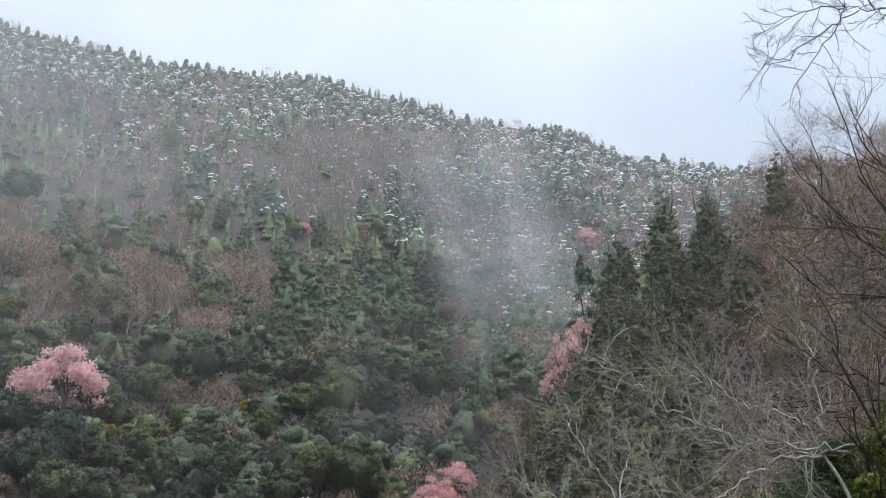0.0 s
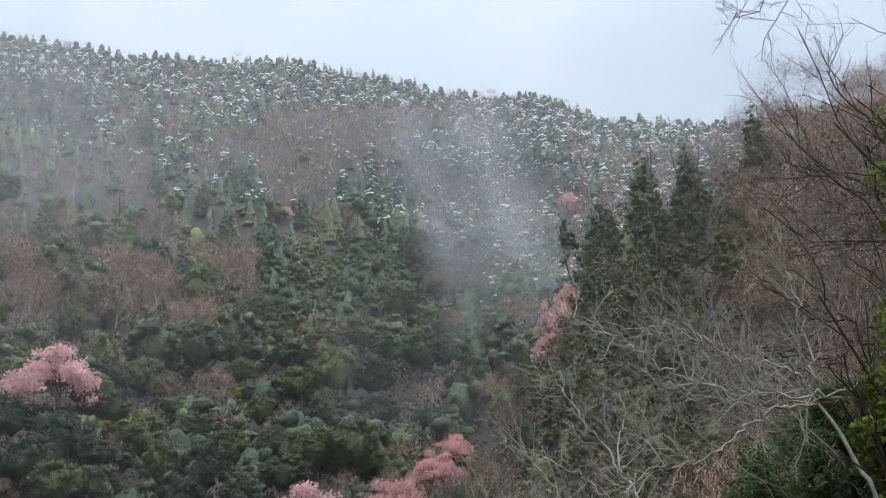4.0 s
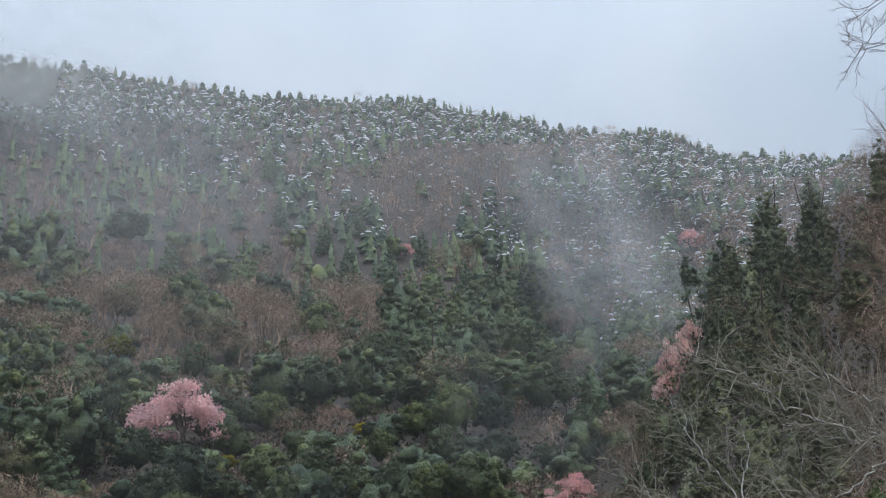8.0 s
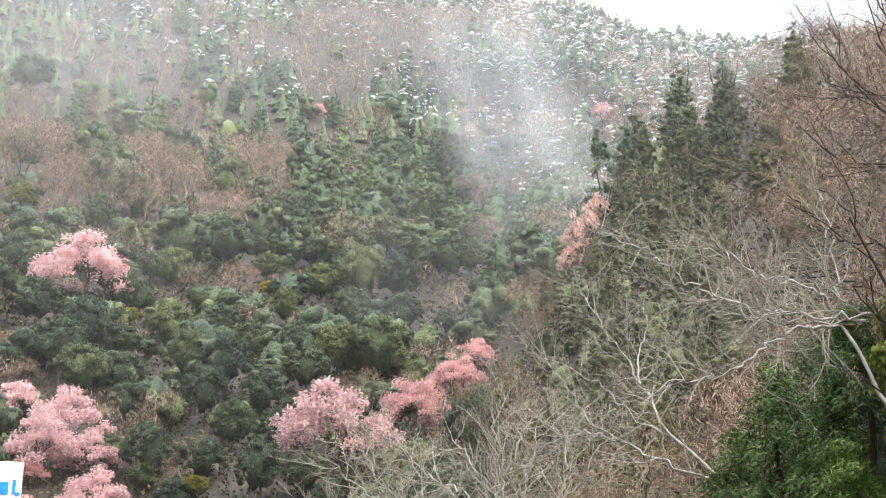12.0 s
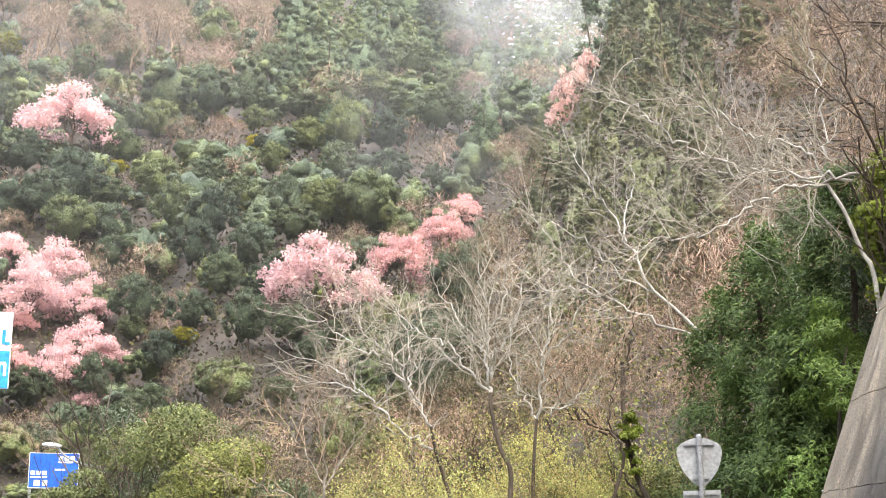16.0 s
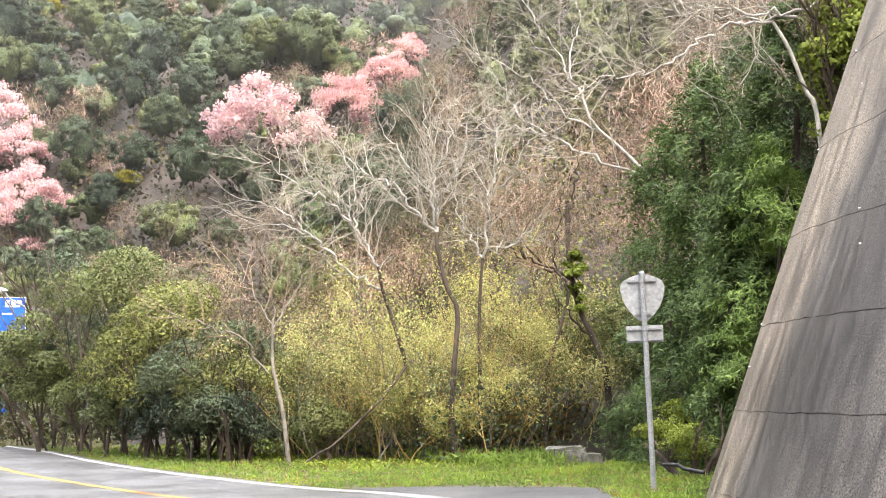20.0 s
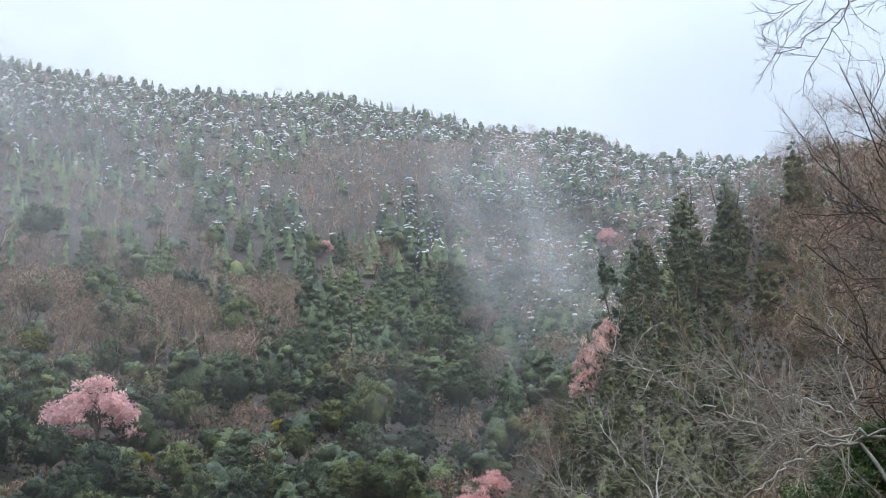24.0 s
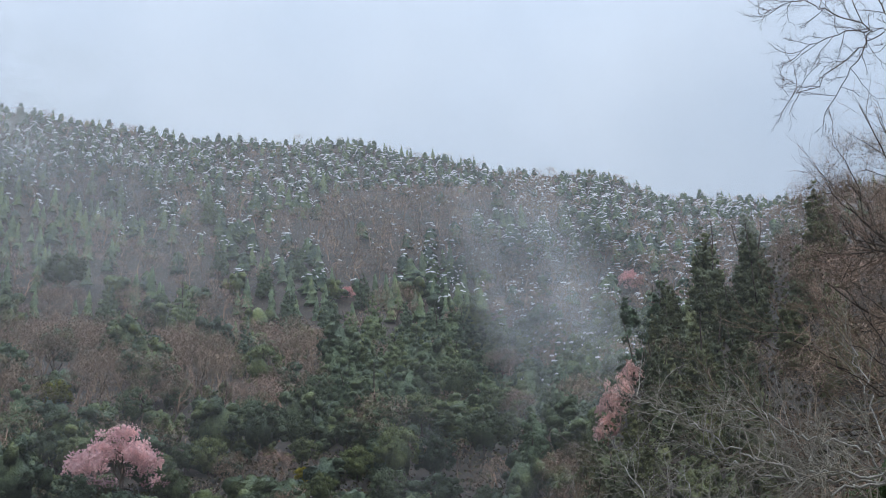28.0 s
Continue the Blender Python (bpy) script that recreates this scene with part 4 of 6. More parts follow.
M_ROAD = wet_asphalt("wet_asphalt", (0.06, 0.06, 0.064), (0.12, 0.12, 0.122), 0.3, 0.55)
M_APRON = wet_asphalt("old_dark_asphalt", (0.03, 0.03, 0.032), (0.075, 0.074, 0.072), 0.7, 0.95)
M_PUDDLE = rough_stuff("puddle_water", (0.012, 0.012, 0.012), (0.02, 0.02, 0.018), 0.5, rough=0.04, spec=0.5)
M_WHITE_LINE = rough_stuff("worn_white_road_paint", (0.45, 0.45, 0.44), (0.7, 0.7, 0.68), 3.0, rough=0.5)
M_YELLOW_LINE = rough_stuff("worn_yellow_road_paint", (0.3, 0.1, 0.035), (0.62, 0.43, 0.08), 0.3, rough=0.5)
M_GRASS = leafy("grass_blades", (0.069, 0.091, 0.024), (0.172, 0.267, 0.054), (0.310, 0.416, 0.108), patch=0.7, tone=0.5, far=True)
M_DRY = leafy("dry_stalks", (0.1, 0.072, 0.038), (0.22, 0.168, 0.09), (0.37, 0.3, 0.18), patch=0.7, far=True)
M_LITTER = leafy("fallen_red_leaves", (0.060, 0.022, 0.018), (0.120, 0.056, 0.036), (0.192, 0.112, 0.072), patch=0.7, far=True)
M_TURF = rough_stuff("turf", (0.05, 0.045, 0.026), (0.13, 0.125, 0.045), 1.6, fine=14, bump=0.6)
M_STEEL = rough_stuff("galvanised_steel", (0.26, 0.27, 0.28), (0.36, 0.37, 0.38), 4.0, rough=0.45, metal=0.3)
M_PLATE = rough_stuff("grey_sign_back", (0.3, 0.31, 0.312), (0.35, 0.36, 0.365), 2.0, rough=0.5)
M_BLUE = rough_stuff("blue_sign_face", (0.008, 0.1, 0.55), (0.012, 0.13, 0.66), 1.5, rough=0.35)
M_AZURE = rough_stuff("azure_sign_face", (0.01, 0.25, 0.68), (0.015, 0.3, 0.78), 1.5, rough=0.4)
M_SIGN_WHITE = rough_stuff("white_sign_face", (0.74, 0.76, 0.78), (0.82, 0.84, 0.85), 2.0, rough=0.4)
M_TEAL = rough_stuff("green_painted_steel", (0.015, 0.14, 0.13), (0.03, 0.22, 0.2), 2.0, rough=0.45)
M_STONE = rough_stuff("mossy_grey_stone", (0.08, 0.08, 0.065), (0.26, 0.25, 0.22), 4.0, bump=0.8)
M_BLACK = rough_stuff("black_pipe_plastic", (0.012, 0.012, 0.012), (0.03, 0.03, 0.03), 5.0, rough=0.5)

EDGE = [(-52, 100), (-23.2, 66), (-13.1, 49.2), (-7.5, 36.5), (-4.9, 31.1), (-1.7, 25.5), (0.1, 23.3), (1.75, 20.3), (2.98, 17.5), (3.95, 15.0), (6.3, 9), (8.6, 2), (10.3, -5), (11.6, -14), (13, -26), (14, -40)]


def spline(pts, step=8):
    """A smooth line through the points."""
    p = [np.array(q, float) for q in pts]
    p = [2 * p[0] - p[1]] + p + [2 * p[-1] - p[-2]]
    out = []
    for i in range(1, len(p) - 2):
        for k in range(step):
            u = k / step
            out.append(0.5 * (2 * p[i] + (p[i + 1] - p[i - 1]) * u + (2 * p[i - 1] - 5 * p[i] + 4 * p[i + 1] - p[i + 2]) * u * u + (3 * p[i] - p[i - 1] - 3 * p[i + 1] + p[i + 2]) * u ** 3))
    out.append(p[-2])
    return np.array(out)


edge = spline(EDGE, 10)
along = np.gradient(edge, axis=0)
along = unit(along)
inward = np.stack([along[:, 1], -along[:, 0]], 1)  # to the camera's side of the road


def ribbon(name, a, b, z, mat, label, category, thick=0.0, part_of=slice(None), wave=0.0):
    e, n = edge[part_of], inward[part_of]
    rng = np.random.default_rng(len(name) * 7 + int(abs(a) * 10))
    wa, wb = rng.normal(size=len(e)) * wave, rng.normal(size=len(e)) * wave
    p, q = e + n * (a + wa)[:, None] if wave else e + n * a, e + n * (b + wb)[:, None] if wave else e + n * b
    m = len(e)
    v = np.concatenate([np.c_[p, np.full(m, z)], np.c_[q, np.full(m, z)]])
    i = np.arange(m - 1)
    faces = [np.stack([i, i + 1, i + m + 1, i + m], 1)]
    if thick:
        v = np.concatenate([v, np.c_[p, np.full(m, z - thick)], np.c_[q, np.full(m, z - thick)]])
        faces += [np.stack([i + 2 * m, i + 2 * m + 1, i + 1, i], 1), np.stack([i + m, i + m + 1, i + 3 * m + 1, i + 3 * m], 1)]
    return tagged(new(name, quads(name, v, np.concatenate(faces), mat)), label, category, kind="structure")


side = 1.0 if inward[40][0] < 0 else -1.0
inward = inward * side
ribbon("verge", -9.0, -0.22, 0.008, M_TURF, "grassy roadside verge in front of the thicket", "verge", wave=0.06)
ribbon("road", -0.22, 6.95, 0.03, M_ROAD, "wet grey asphalt road curving round the spur", "road", 0.05)
ribbon("white_edge_line", 0.0, 0.15, 0.036, M_WHITE_LINE, "worn white edge line on the wet road", "road marking", wave=0.004)
ribbon("yellow_centre_line", 2.66, 2.80, 0.036, M_YELLOW_LINE, "worn yellow centre line on the wet road", "road marking", wave=0.006)
ribbon("white_near_line", 6.5, 6.7, 0.036, M_WHITE_LINE, "white line at the near side of the road", "road marking", wave=0.005)
ribbon("pavement", 6.95, 11.4, 0.02, M_APRON, "dark asphalt strip beside the road", "pavement", 0.03)


def sheet(name, pts, z, mat, label, category, kind="structure"):
    bm = bmesh.new()
    line = spline(list(pts) + [pts[0]], 6)[:-1]
    bm.faces.new([bm.verts.new((x, y, z)) for x, y in line])
    bmesh.ops.triangulate(bm, faces=bm.faces)
    return tagged(new(name, solid(bm, name, mat)), label, category, kind=kind)


sheet("apron", [(-0.7, 25.1), (0.9, 25.1), (2.2, 24.7), (3.7, 23.8), (3.4, 21.2), (2.9, 18.9), (2.2, 19.9), (0.7, 22.7)], 0.016, M_APRON, "cracked dark asphalt strip between road and verge", "asphalt")
sheet("puddle", [(-6.6, 21.6), (-5.5, 21.6), (-3.7, 20.6), (-4.2, 19.5), (-4.9, 19.1), (-5.9, 20.2)], 0.034, M_PUDDLE, "dark rain puddle on the road", "puddle", "")
sheet("puddle", [(-3.5, 19.9), (-3.1, 20.1), (-2.9, 19.8), (-3.2, 19.6)], 0.034, M_PUDDLE, "small dark rain puddle on the road", "puddle", "")
sheet("puddle", [(-4.2, 18.1), (-3.7, 17.6), (-2.6, 15.2), (-2.5, 14.0), (-3.3, 15.9)], 0.034, M_PUDDLE, "long rain puddle along the white line", "puddle", "")

# ---------------------------------------------------------------- retaining wall: concrete lifts leaning back, rounded at the far end
def concrete():
    m, n, l, b, out = material("wet_stained_concrete")
    co, mp = n.new("ShaderNodeTexCoord"), n.new("ShaderNodeMapping")
    l.new(co.outputs["Object"], mp.inputs[0])
    mp.inputs["Scale"].default_value = (1.6, 4.2, 0.34)
    streak, blot, grit = n.new("ShaderNodeTexNoise"), n.new("ShaderNodeTexNoise"), n.new("ShaderNodeTexNoise")
    streak.inputs["Scale"].default_value, streak.inputs["Detail"].default_value = 1.6, 7
    blot.inputs["Scale"].default_value, blot.inputs["Detail"].default_value = 0.5, 4
    grit.inputs["Scale"].default_value, grit.inputs["Detail"].default_value = 42, 8
    l.new(mp.outputs[0], streak.inputs["Vector"])
    l.new(co.outputs["Object"], blot.inputs["Vector"])
    l.new(co.outputs["Object"], grit.inputs["Vector"])
    base = ramp(n, [(0.35, (0.035, 0.032, 0.03)), (0.68, (0.092, 0.084, 0.077))])
    l.new(blot.outputs["Fac"], base.inputs[0])
    s = ramp(n, [(0.36, (0.6, 0.59, 0.58)), (0.5, (0.95, 0.94, 0.93)), (0.66, (1.3, 1.26, 1.18))])
    l.new(streak.outputs["Fac"], s.inputs[0])
    g = ramp(n, [(0.36, (0.25, 0.25, 0.25)), (0.46, (0.92, 0.92, 0.92)), (0.58, (1.08, 1.08, 1.08)), (0.68, (1.9, 1.9, 1.9))])
    l.new(grit.outputs["Fac"], g.inputs[0])
    # paler towards the rounded corner, in an uneven band that widens upwards
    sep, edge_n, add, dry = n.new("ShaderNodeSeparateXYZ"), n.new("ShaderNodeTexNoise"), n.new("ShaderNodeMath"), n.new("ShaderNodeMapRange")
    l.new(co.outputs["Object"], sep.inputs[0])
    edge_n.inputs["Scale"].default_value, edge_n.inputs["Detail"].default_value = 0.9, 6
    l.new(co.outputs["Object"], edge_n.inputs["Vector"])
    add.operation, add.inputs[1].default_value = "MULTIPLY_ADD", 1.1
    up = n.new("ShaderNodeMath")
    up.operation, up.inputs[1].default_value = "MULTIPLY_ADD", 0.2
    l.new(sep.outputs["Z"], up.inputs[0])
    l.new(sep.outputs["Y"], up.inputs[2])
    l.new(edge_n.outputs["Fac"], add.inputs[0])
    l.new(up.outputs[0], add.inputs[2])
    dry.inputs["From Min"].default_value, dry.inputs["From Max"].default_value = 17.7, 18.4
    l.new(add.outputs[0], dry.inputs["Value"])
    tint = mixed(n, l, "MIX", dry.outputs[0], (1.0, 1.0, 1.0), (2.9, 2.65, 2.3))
    col = mixed(n, l, "MULTIPLY", 1.0, mixed(n, l, "MULTIPLY", 1.0, base.outputs[0], s.outputs[0]), g.outputs[0])
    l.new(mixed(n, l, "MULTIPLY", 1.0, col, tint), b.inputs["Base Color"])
    rr = ramp(n, [(0.4, (0.45,) * 3), (0.7, (0.85,) * 3)])
    l.new(streak.outputs["Fac"], rr.inputs[0])
    l.new(rr.outputs[0], b.inputs["Roughness"])
    bp = n.new("ShaderNodeBump")
    bp.inputs["Strength"].default_value, bp.inputs["Distance"].default_value = 0.3, 0.02
    l.new(grit.outputs["Fac"], bp.inputs["Height"])
    l.new(bp.outputs[0], b.inputs["Normal"])
    return m


M_CONCRETE = concrete()
M_JOINT = rough_stuff("dark_joint", (0.03, 0.03, 0.026), (0.24, 0.23, 0.21), 3.5)
M_MOSS = rough_stuff("moss", (0.06, 0.06, 0.015), (0.14, 0.13, 0.035), 3.0, bump=0.8)
FOOT = spline([(12, -14), (11, -4), (9.4, 3), (7.7, 8), (5.75, 12), (4.55, 15.2), (4.33, 16.8), (4.31, 18.4), (4.55, 19.4), (5.3, 19.95), (6.4, 20.15), (10, 20.3), (16, 20.4)], 8)


def batter(h):
    return 0.362 * h - 0.08 + 0.36 * max(0.0, h - 10.2) ** 2


def wall_band(levels):
    """levels: height and how far the face is set back there."""
    m = len(FOOT)
    v = np.concatenate([np.c_[FOOT[:, 0] + batter(h) + back, FOOT[:, 1] - 0.03 * h, h + 0.006 * np.sin(np.arange(m) * 0.9 + h) + 0.006 * np.sin(np.arange(m) * 2.3 + 2 * h)] for h, back in levels])
    i, j = np.meshgrid(np.arange(m - 1), np.arange(len(levels) - 1), indexing="ij")
    i, j = i.ravel(), j.ravel()
    return v, np.stack([j * m + i, j * m + i + 1, (j + 1) * m + i + 1, (j + 1) * m + i], 1)


retaining = thing("retaining_wall", "tall wet grey concrete retaining wall with dark joints", "retaining wall", kind="structure")
part("core", quads("core", *wall_band([(h, 0.03) for h in np.arange(-0.3, 12.3, 0.6)]), M_JOINT, True), retaining)
JOINTS = [-0.3, 0.34, 1.4, 2.55, 3.78, 5.02, 6.26, 7.5, 8.75, 9.95, 11.1, 12.05]
for h0, h1 in zip(JOINTS, JOINTS[1:]):
    mids = [(h, 0.0) for h in np.linspace(h0 + 0.006, h1 - 0.004, 4)]
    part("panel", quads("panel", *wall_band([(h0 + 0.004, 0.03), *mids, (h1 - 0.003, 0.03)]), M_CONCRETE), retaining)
# mossy top
top_rows = [(12.05, 0.0), (12.3, 0.5), (12.35, 3.0), (12.05, 8.0)]
part("mossy_top", quads("mossy_top", *wall_band(top_rows), M_MOSS, True), retaining, "moss and soil on the wall's top")
def cyl_between(bm, a, b, r, k=10, r2=None):
    a, b = Vector(a), Vector(b)
    d = b - a
    m = Matrix.Translation((a + b) / 2) @ d.to_track_quat("Z", "Y").to_matrix().to_4x4()
    bmesh.ops.create_cone(bm, cap_ends=True, segments=k, radius1=r, radius2=r if r2 is None else r2, depth=d.length, matrix=m)


fleck = random.Random(33)
for k in range(11):
    u, h = fleck.randrange(40, 64), fleck.uniform(0.3, 10.5)
    if k % 2:
        h = fleck.choice(JOINTS[2:9]) + 0.05
    x, y = FOOT[u] + (FOOT[u + 1] - FOOT[u]) * fleck.random()
    s = fleck.uniform(0.006, 0.011)
    bm = bmesh.new()
    cyl_between(bm, (x + batter(h) + 0.1, y - 0.03 * h, h), (x + batter(h) - 0.025, y - 0.03 * h, h - 0.01), s, 7)
    part("drain_pipe", solid(bm, "drain_pipe", M_SIGN_WHITE), retaining, "white plastic drain pipe end")

# ---------------------------------------------------------------- road sign seen from behind
sign = thing("road_sign", "grey back of a shield-shaped road sign on a steel pole", "road sign", m=pose(4.33, 22.4, 0, 0, -1.5, -6))
bm = bmesh.new()
cyl_between(bm, (0, 0, -0.2), (0, 0, 3.62), 0.045, 14)
part("pole", solid(bm, "pole", M_STEEL), sign)
bm = bmesh.new()
cyl_between(bm, (0, 0, 3.62), (0, 0, 3.66), 0.048, 14, 0.03)
part("pole_cap", solid(bm, "pole_cap", M_STEEL), sign)


def shield(w, h, z, y, t):
    """An upside-down triangle with bowed sides and round corners."""
    bm = bmesh.new()
    corners = [(-w / 2, h * 0.32), (w / 2, h * 0.32), (0, -h / 2)]
    line = []
    for i, (cx, cz) in enumerate(corners):
        nx, nz = corners[(i + 1) % 3]
        for k in range(10):
            u = k / 10
            bow = 0.16 * math.sin(math.pi * u) * h * (1.1 if i == 0 else 0.75)
            px, pz = cx + (nx - cx) * u, cz + (nz - cz) * u
            dx, dz = nx - cx, nz - cz
            ln = math.hypot(dx, dz)
            line.append((px - dz / ln * bow, pz + dx / ln * bow))
    pts = []
    for i in range(len(line)):
        s = [line[(i + d) % len(line)] for d in (-1, 0, 1)]
        pts.append((sum(q[0] for q in s) / 3, sum(q[1] for q in s) / 3))
    f = bm.faces.new([bm.verts.new((x, y, z + zz)) for x, zz in pts])
    r = bmesh.ops.extrude_face_region(bm, geom=[f])
    bmesh.ops.translate(bm, verts=[e for e in r["geom"] if isinstance(e, bmesh.types.BMVert)], vec=(0, t, 0))
    return bm


part("plate", solid(shield(0.76, 0.84, 3.2, 0.08, 0.012), "plate", M_PLATE), sign, "rounded shield-shaped grey plate")
bm = bmesh.new()
box_bm(bm, (0, 0.08, 2.62), (0.6, 0.012, 0.28))
part("lower_plate", solid(bm, "lower_plate", M_PLATE), sign, "small oblong grey plate")
for z, w in ((3.5, 0.5), (2.95, 0.26), (2.7, 0.56), (2.52, 0.56)):
    bm = bmesh.new()
    box_bm(bm, (0, 0.055, z), (w, 0.035, 0.035))
    bracket = part("bracket", solid(bm, "bracket", M_STEEL, 0.004), sign)
    bm = bmesh.new()
    cyl_between(bm, (0, 0, z - 0.025), (0, 0, z + 0.025), 0.052, 12)
    part("clamp", solid(bm, "clamp", M_STEEL), bracket)


# ---------------------------------------------------------------- signs and lamp by the far road
def panel_thing(name, label, az, r, z, w, h, mat, turn=0.0):
    ob = thing(name, label, "sign", m=pose(r * math.sin(radians(az)), r * math.cos(radians(az)), z, 0, 0, -az + turn))
    bm = bmesh.new()
    box_bm(bm, (0, 0, 0), (w, 0.06, h))
    part("board", solid(bm, "board", mat, 0.008), ob)
    return ob


def flat_bar(ob, x, z, w, h, mat, y=-0.036, name="lettering_bar"):
    bm = bmesh.new()
    box_bm(bm, (x, y, z), (w, 0.008, h))
    part(name, solid(bm, name, mat), ob)


guide = panel_thing("direction_sign", "blue road direction sign with white lettering on poles", -15.52, 72, 5.92, 2.4, 1.75, M_BLUE)
for x, z, w, h in ((0, 0.86, 2.4, 0.03), (0, -0.86, 2.4, 0.03), (-1.19, 0, 0.03, 1.75), (1.19, 0, 0.03, 1.75)):
    flat_bar(guide, x, z, w, h, M_SIGN_WHITE, name="border")
for k in range(3):
    flat_bar(guide, 0.32 + k * 0.28, 0.62, 0.22, 0.22, M_SIGN_WHITE)
    flat_bar(guide, -1.0 + k * 0.28, -0.12, 0.22, 0.2, M_SIGN_WHITE)
for x, z, w, h in ((0.55, 0.42, 0.7, 0.08), (-0.72, -0.33, 0.8, 0.07), (-0.78, -0.62, 0.3, 0.28), (-0.4, -0.62, 0.25, 0.28), (0.3, 0.05, 0.5, 0.08)):
    flat_bar(guide, x, z, w, h, M_SIGN_WHITE)
for x in (-1.1, 0.9):
    bm = bmesh.new()
    cyl_between(bm, (x, 0.12, -6.1), (x, 0.12, 0.9), 0.08, 10)
    part("pole", solid(bm, "pole", M_STEEL), guide)

bus = thing("small_blue_sign", "small blue notice boards on a thin pole", "sign", m=pose(*at(-15.45, 70), 0, 0, 16))
for z, w, h, mt in ((3.05, 0.62, 0.24, M_PLATE), (2.45, 0.6, 0.9, M_BLUE), (1.35, 0.55, 0.6, M_BLUE)):
    bm = bmesh.new()
    box_bm(bm, (0, 0, z), (w, 0.05, h))
    part("board", solid(bm, "board", mt, 0.006), bus)
for k in range(3):
    for s in (-0.14, 0.14):
        flat_bar(bus, s, 2.72 - k * 0.28, 0.16, 0.1, M_SIGN_WHITE, -0.03)
bm = bmesh.new()
cyl_between(bm, (0, 0.06, -0.1), (0, 0.06, 3.1), 0.04, 8)
part("pole", solid(bm, "pole", M_STEEL), bus)

lamp = thing("street_lamp", "grey street lamp with a curved arm above the road", "street lamp", m=pose(*at(-13.6, 60), 0, 0, 14))
bm = bmesh.new()
cyl_between(bm, (0, 0, -0.1), (0, 0, 5.4), 0.09, 10, 0.06)
part("post", solid(bm, "post", M_STEEL), lamp)
arc = [np.array([-1.9 * math.sin(u * 1.45), 0, 5.4 + 0.95 * (1 - math.cos(u * 1.45))]) for u in np.linspace(0, 1, 8)]
part("arm", quads("arm", *tubes([(np.array(arc), np.linspace(0.055, 0.035, 8), 3)], (2, 3, 4, 8)), M_STEEL, True), lamp)
bm = bmesh.new()
bmesh.ops.create_uvsphere(bm, u_segments=12, v_segments=8, radius=1, matrix=pose(-2.15, 0, 6.27, 0, 4, 0) @ Matrix.Diagonal((0.42, 0.14, 0.1, 1)))
part("lamp_head", solid(bm, "lamp_head", M_SIGN_WHITE), lamp, "pale oval lamp head")

board = panel_thing("roadside_banner", "white and azure advertising board on a post", -18.65, 30, 5.94, 1.24, 1.62, M_SIGN_WHITE)
bm = bmesh.new()
box_bm(bm, (0, -0.036, -0.41), (1.2, 0.01, 0.78))
part("azure_field", solid(bm, "azure_field", M_AZURE), board, "azure lower half")
for x, z, w, h, mt in ((0.46, 0.28, 0.07, 0.3, M_AZURE), (0.54, 0.14, 0.1, 0.06, M_AZURE), (0.2, 0.25, 0.3, 0.25, M_AZURE), (0.4, -0.4, 0.06, 0.3, M_SIGN_WHITE), (0.47, -0.28, 0.12, 0.06, M_SIGN_WHITE), (0.52, -0.42, 0.06, 0.26, M_SIGN_WHITE), (0.1, -0.4, 0.3, 0.25, M_SIGN_WHITE)):
    flat_bar(board, x, z, w, h, mt, -0.046)
bm = bmesh.new()
cyl_between(bm, (-0.2, 0.1, -6.0), (-0.2, 0.1, 0.75), 0.07, 10)
part("post", solid(bm, "post", M_STEEL), board)

# green steel posts on top of the wall
for az, r, z0, z1, w in ((23.3, 26.0, 11.2, 14.0, 0.2), (26.9, 21.5, 11.6, 14.0, 0.34)):
    p = at(az, r)
    ob = thing("fence_post", "teal green painted steel post above the wall", "fence post", "steel posts above the wall", pose(p.x, p.y, z0, 0, 2, -az))
    bm = bmesh.new()
    for c, s in (((0, -0.1, 0), (w, 0.02, 1)), ((0, 0.1, 0), (w, 0.02, 1)), ((0, 0, 0), (0.02, 0.2, 1))):
        box_bm(bm, (c[0], c[1], (z1 - z0) / 2), (s[0], s[1], z1 - z0))
    part("beam", solid(bm, "beam", M_TEAL), ob)
    bm = bmesh.new()
    box_bm(bm, (0, 0, z1 - z0 + 0.015), (w + 0.02, 0.24, 0.03))
    part("cap_plate", solid(bm, "cap_plate", M_TEAL), ob)

# stone block and black pipe on the verge
bm = bmesh.new()
box_bm(bm, (0, 0, 0.2), (0.95, 0.5, 0.42))
bmesh.ops.bevel(bm, geom=bm.edges[:], offset=0.06, segments=2, affect="EDGES")
bmesh.ops.subdivide_edges(bm, edges=bm.edges[:], cuts=2, use_grid_fill=True)
for v in bm.verts:
    v.co += Vector(noise.noise_vector(v.co * 4)) * 0.05
tagged(new("stone_block", solid(bm, "stone_block", M_STONE)), "weathered mossy stone block lying in the grass", "stone").matrix_basis = pose(4.15, 32.0, 0, 4, -3, -14)
bm = bmesh.new()
box_bm(bm, (0, 0, 0.13), (0.4, 0.4, 0.3))
bmesh.ops.bevel(bm, geom=bm.edges[:], offset=0.05, segments=2, affect="EDGES")
for v in bm.verts:
    v.co += Vector(noise.noise_vector(v.co * 5)) * 0.04
tagged(new("stone_block", solid(bm, "stone_block", M_STONE)), "small grey stone at the block's end", "stone").matrix_basis = pose(4.62, 31.2, 0, 0, 0, 20)
pipe = [np.array([4.72 + 0.06 * k, 23.6 - 0.05 * k, 0.42 - 0.012 * k * (k > 4)]) for k in range(11)]
tagged(new("drain_hose", quads("drain_hose", *tubes([(np.array(pipe), np.full(11, 0.035), 3)], (2, 3, 4, 8)), M_BLACK, True)), "black plastic drain hose sticking out of the bank", "hose")

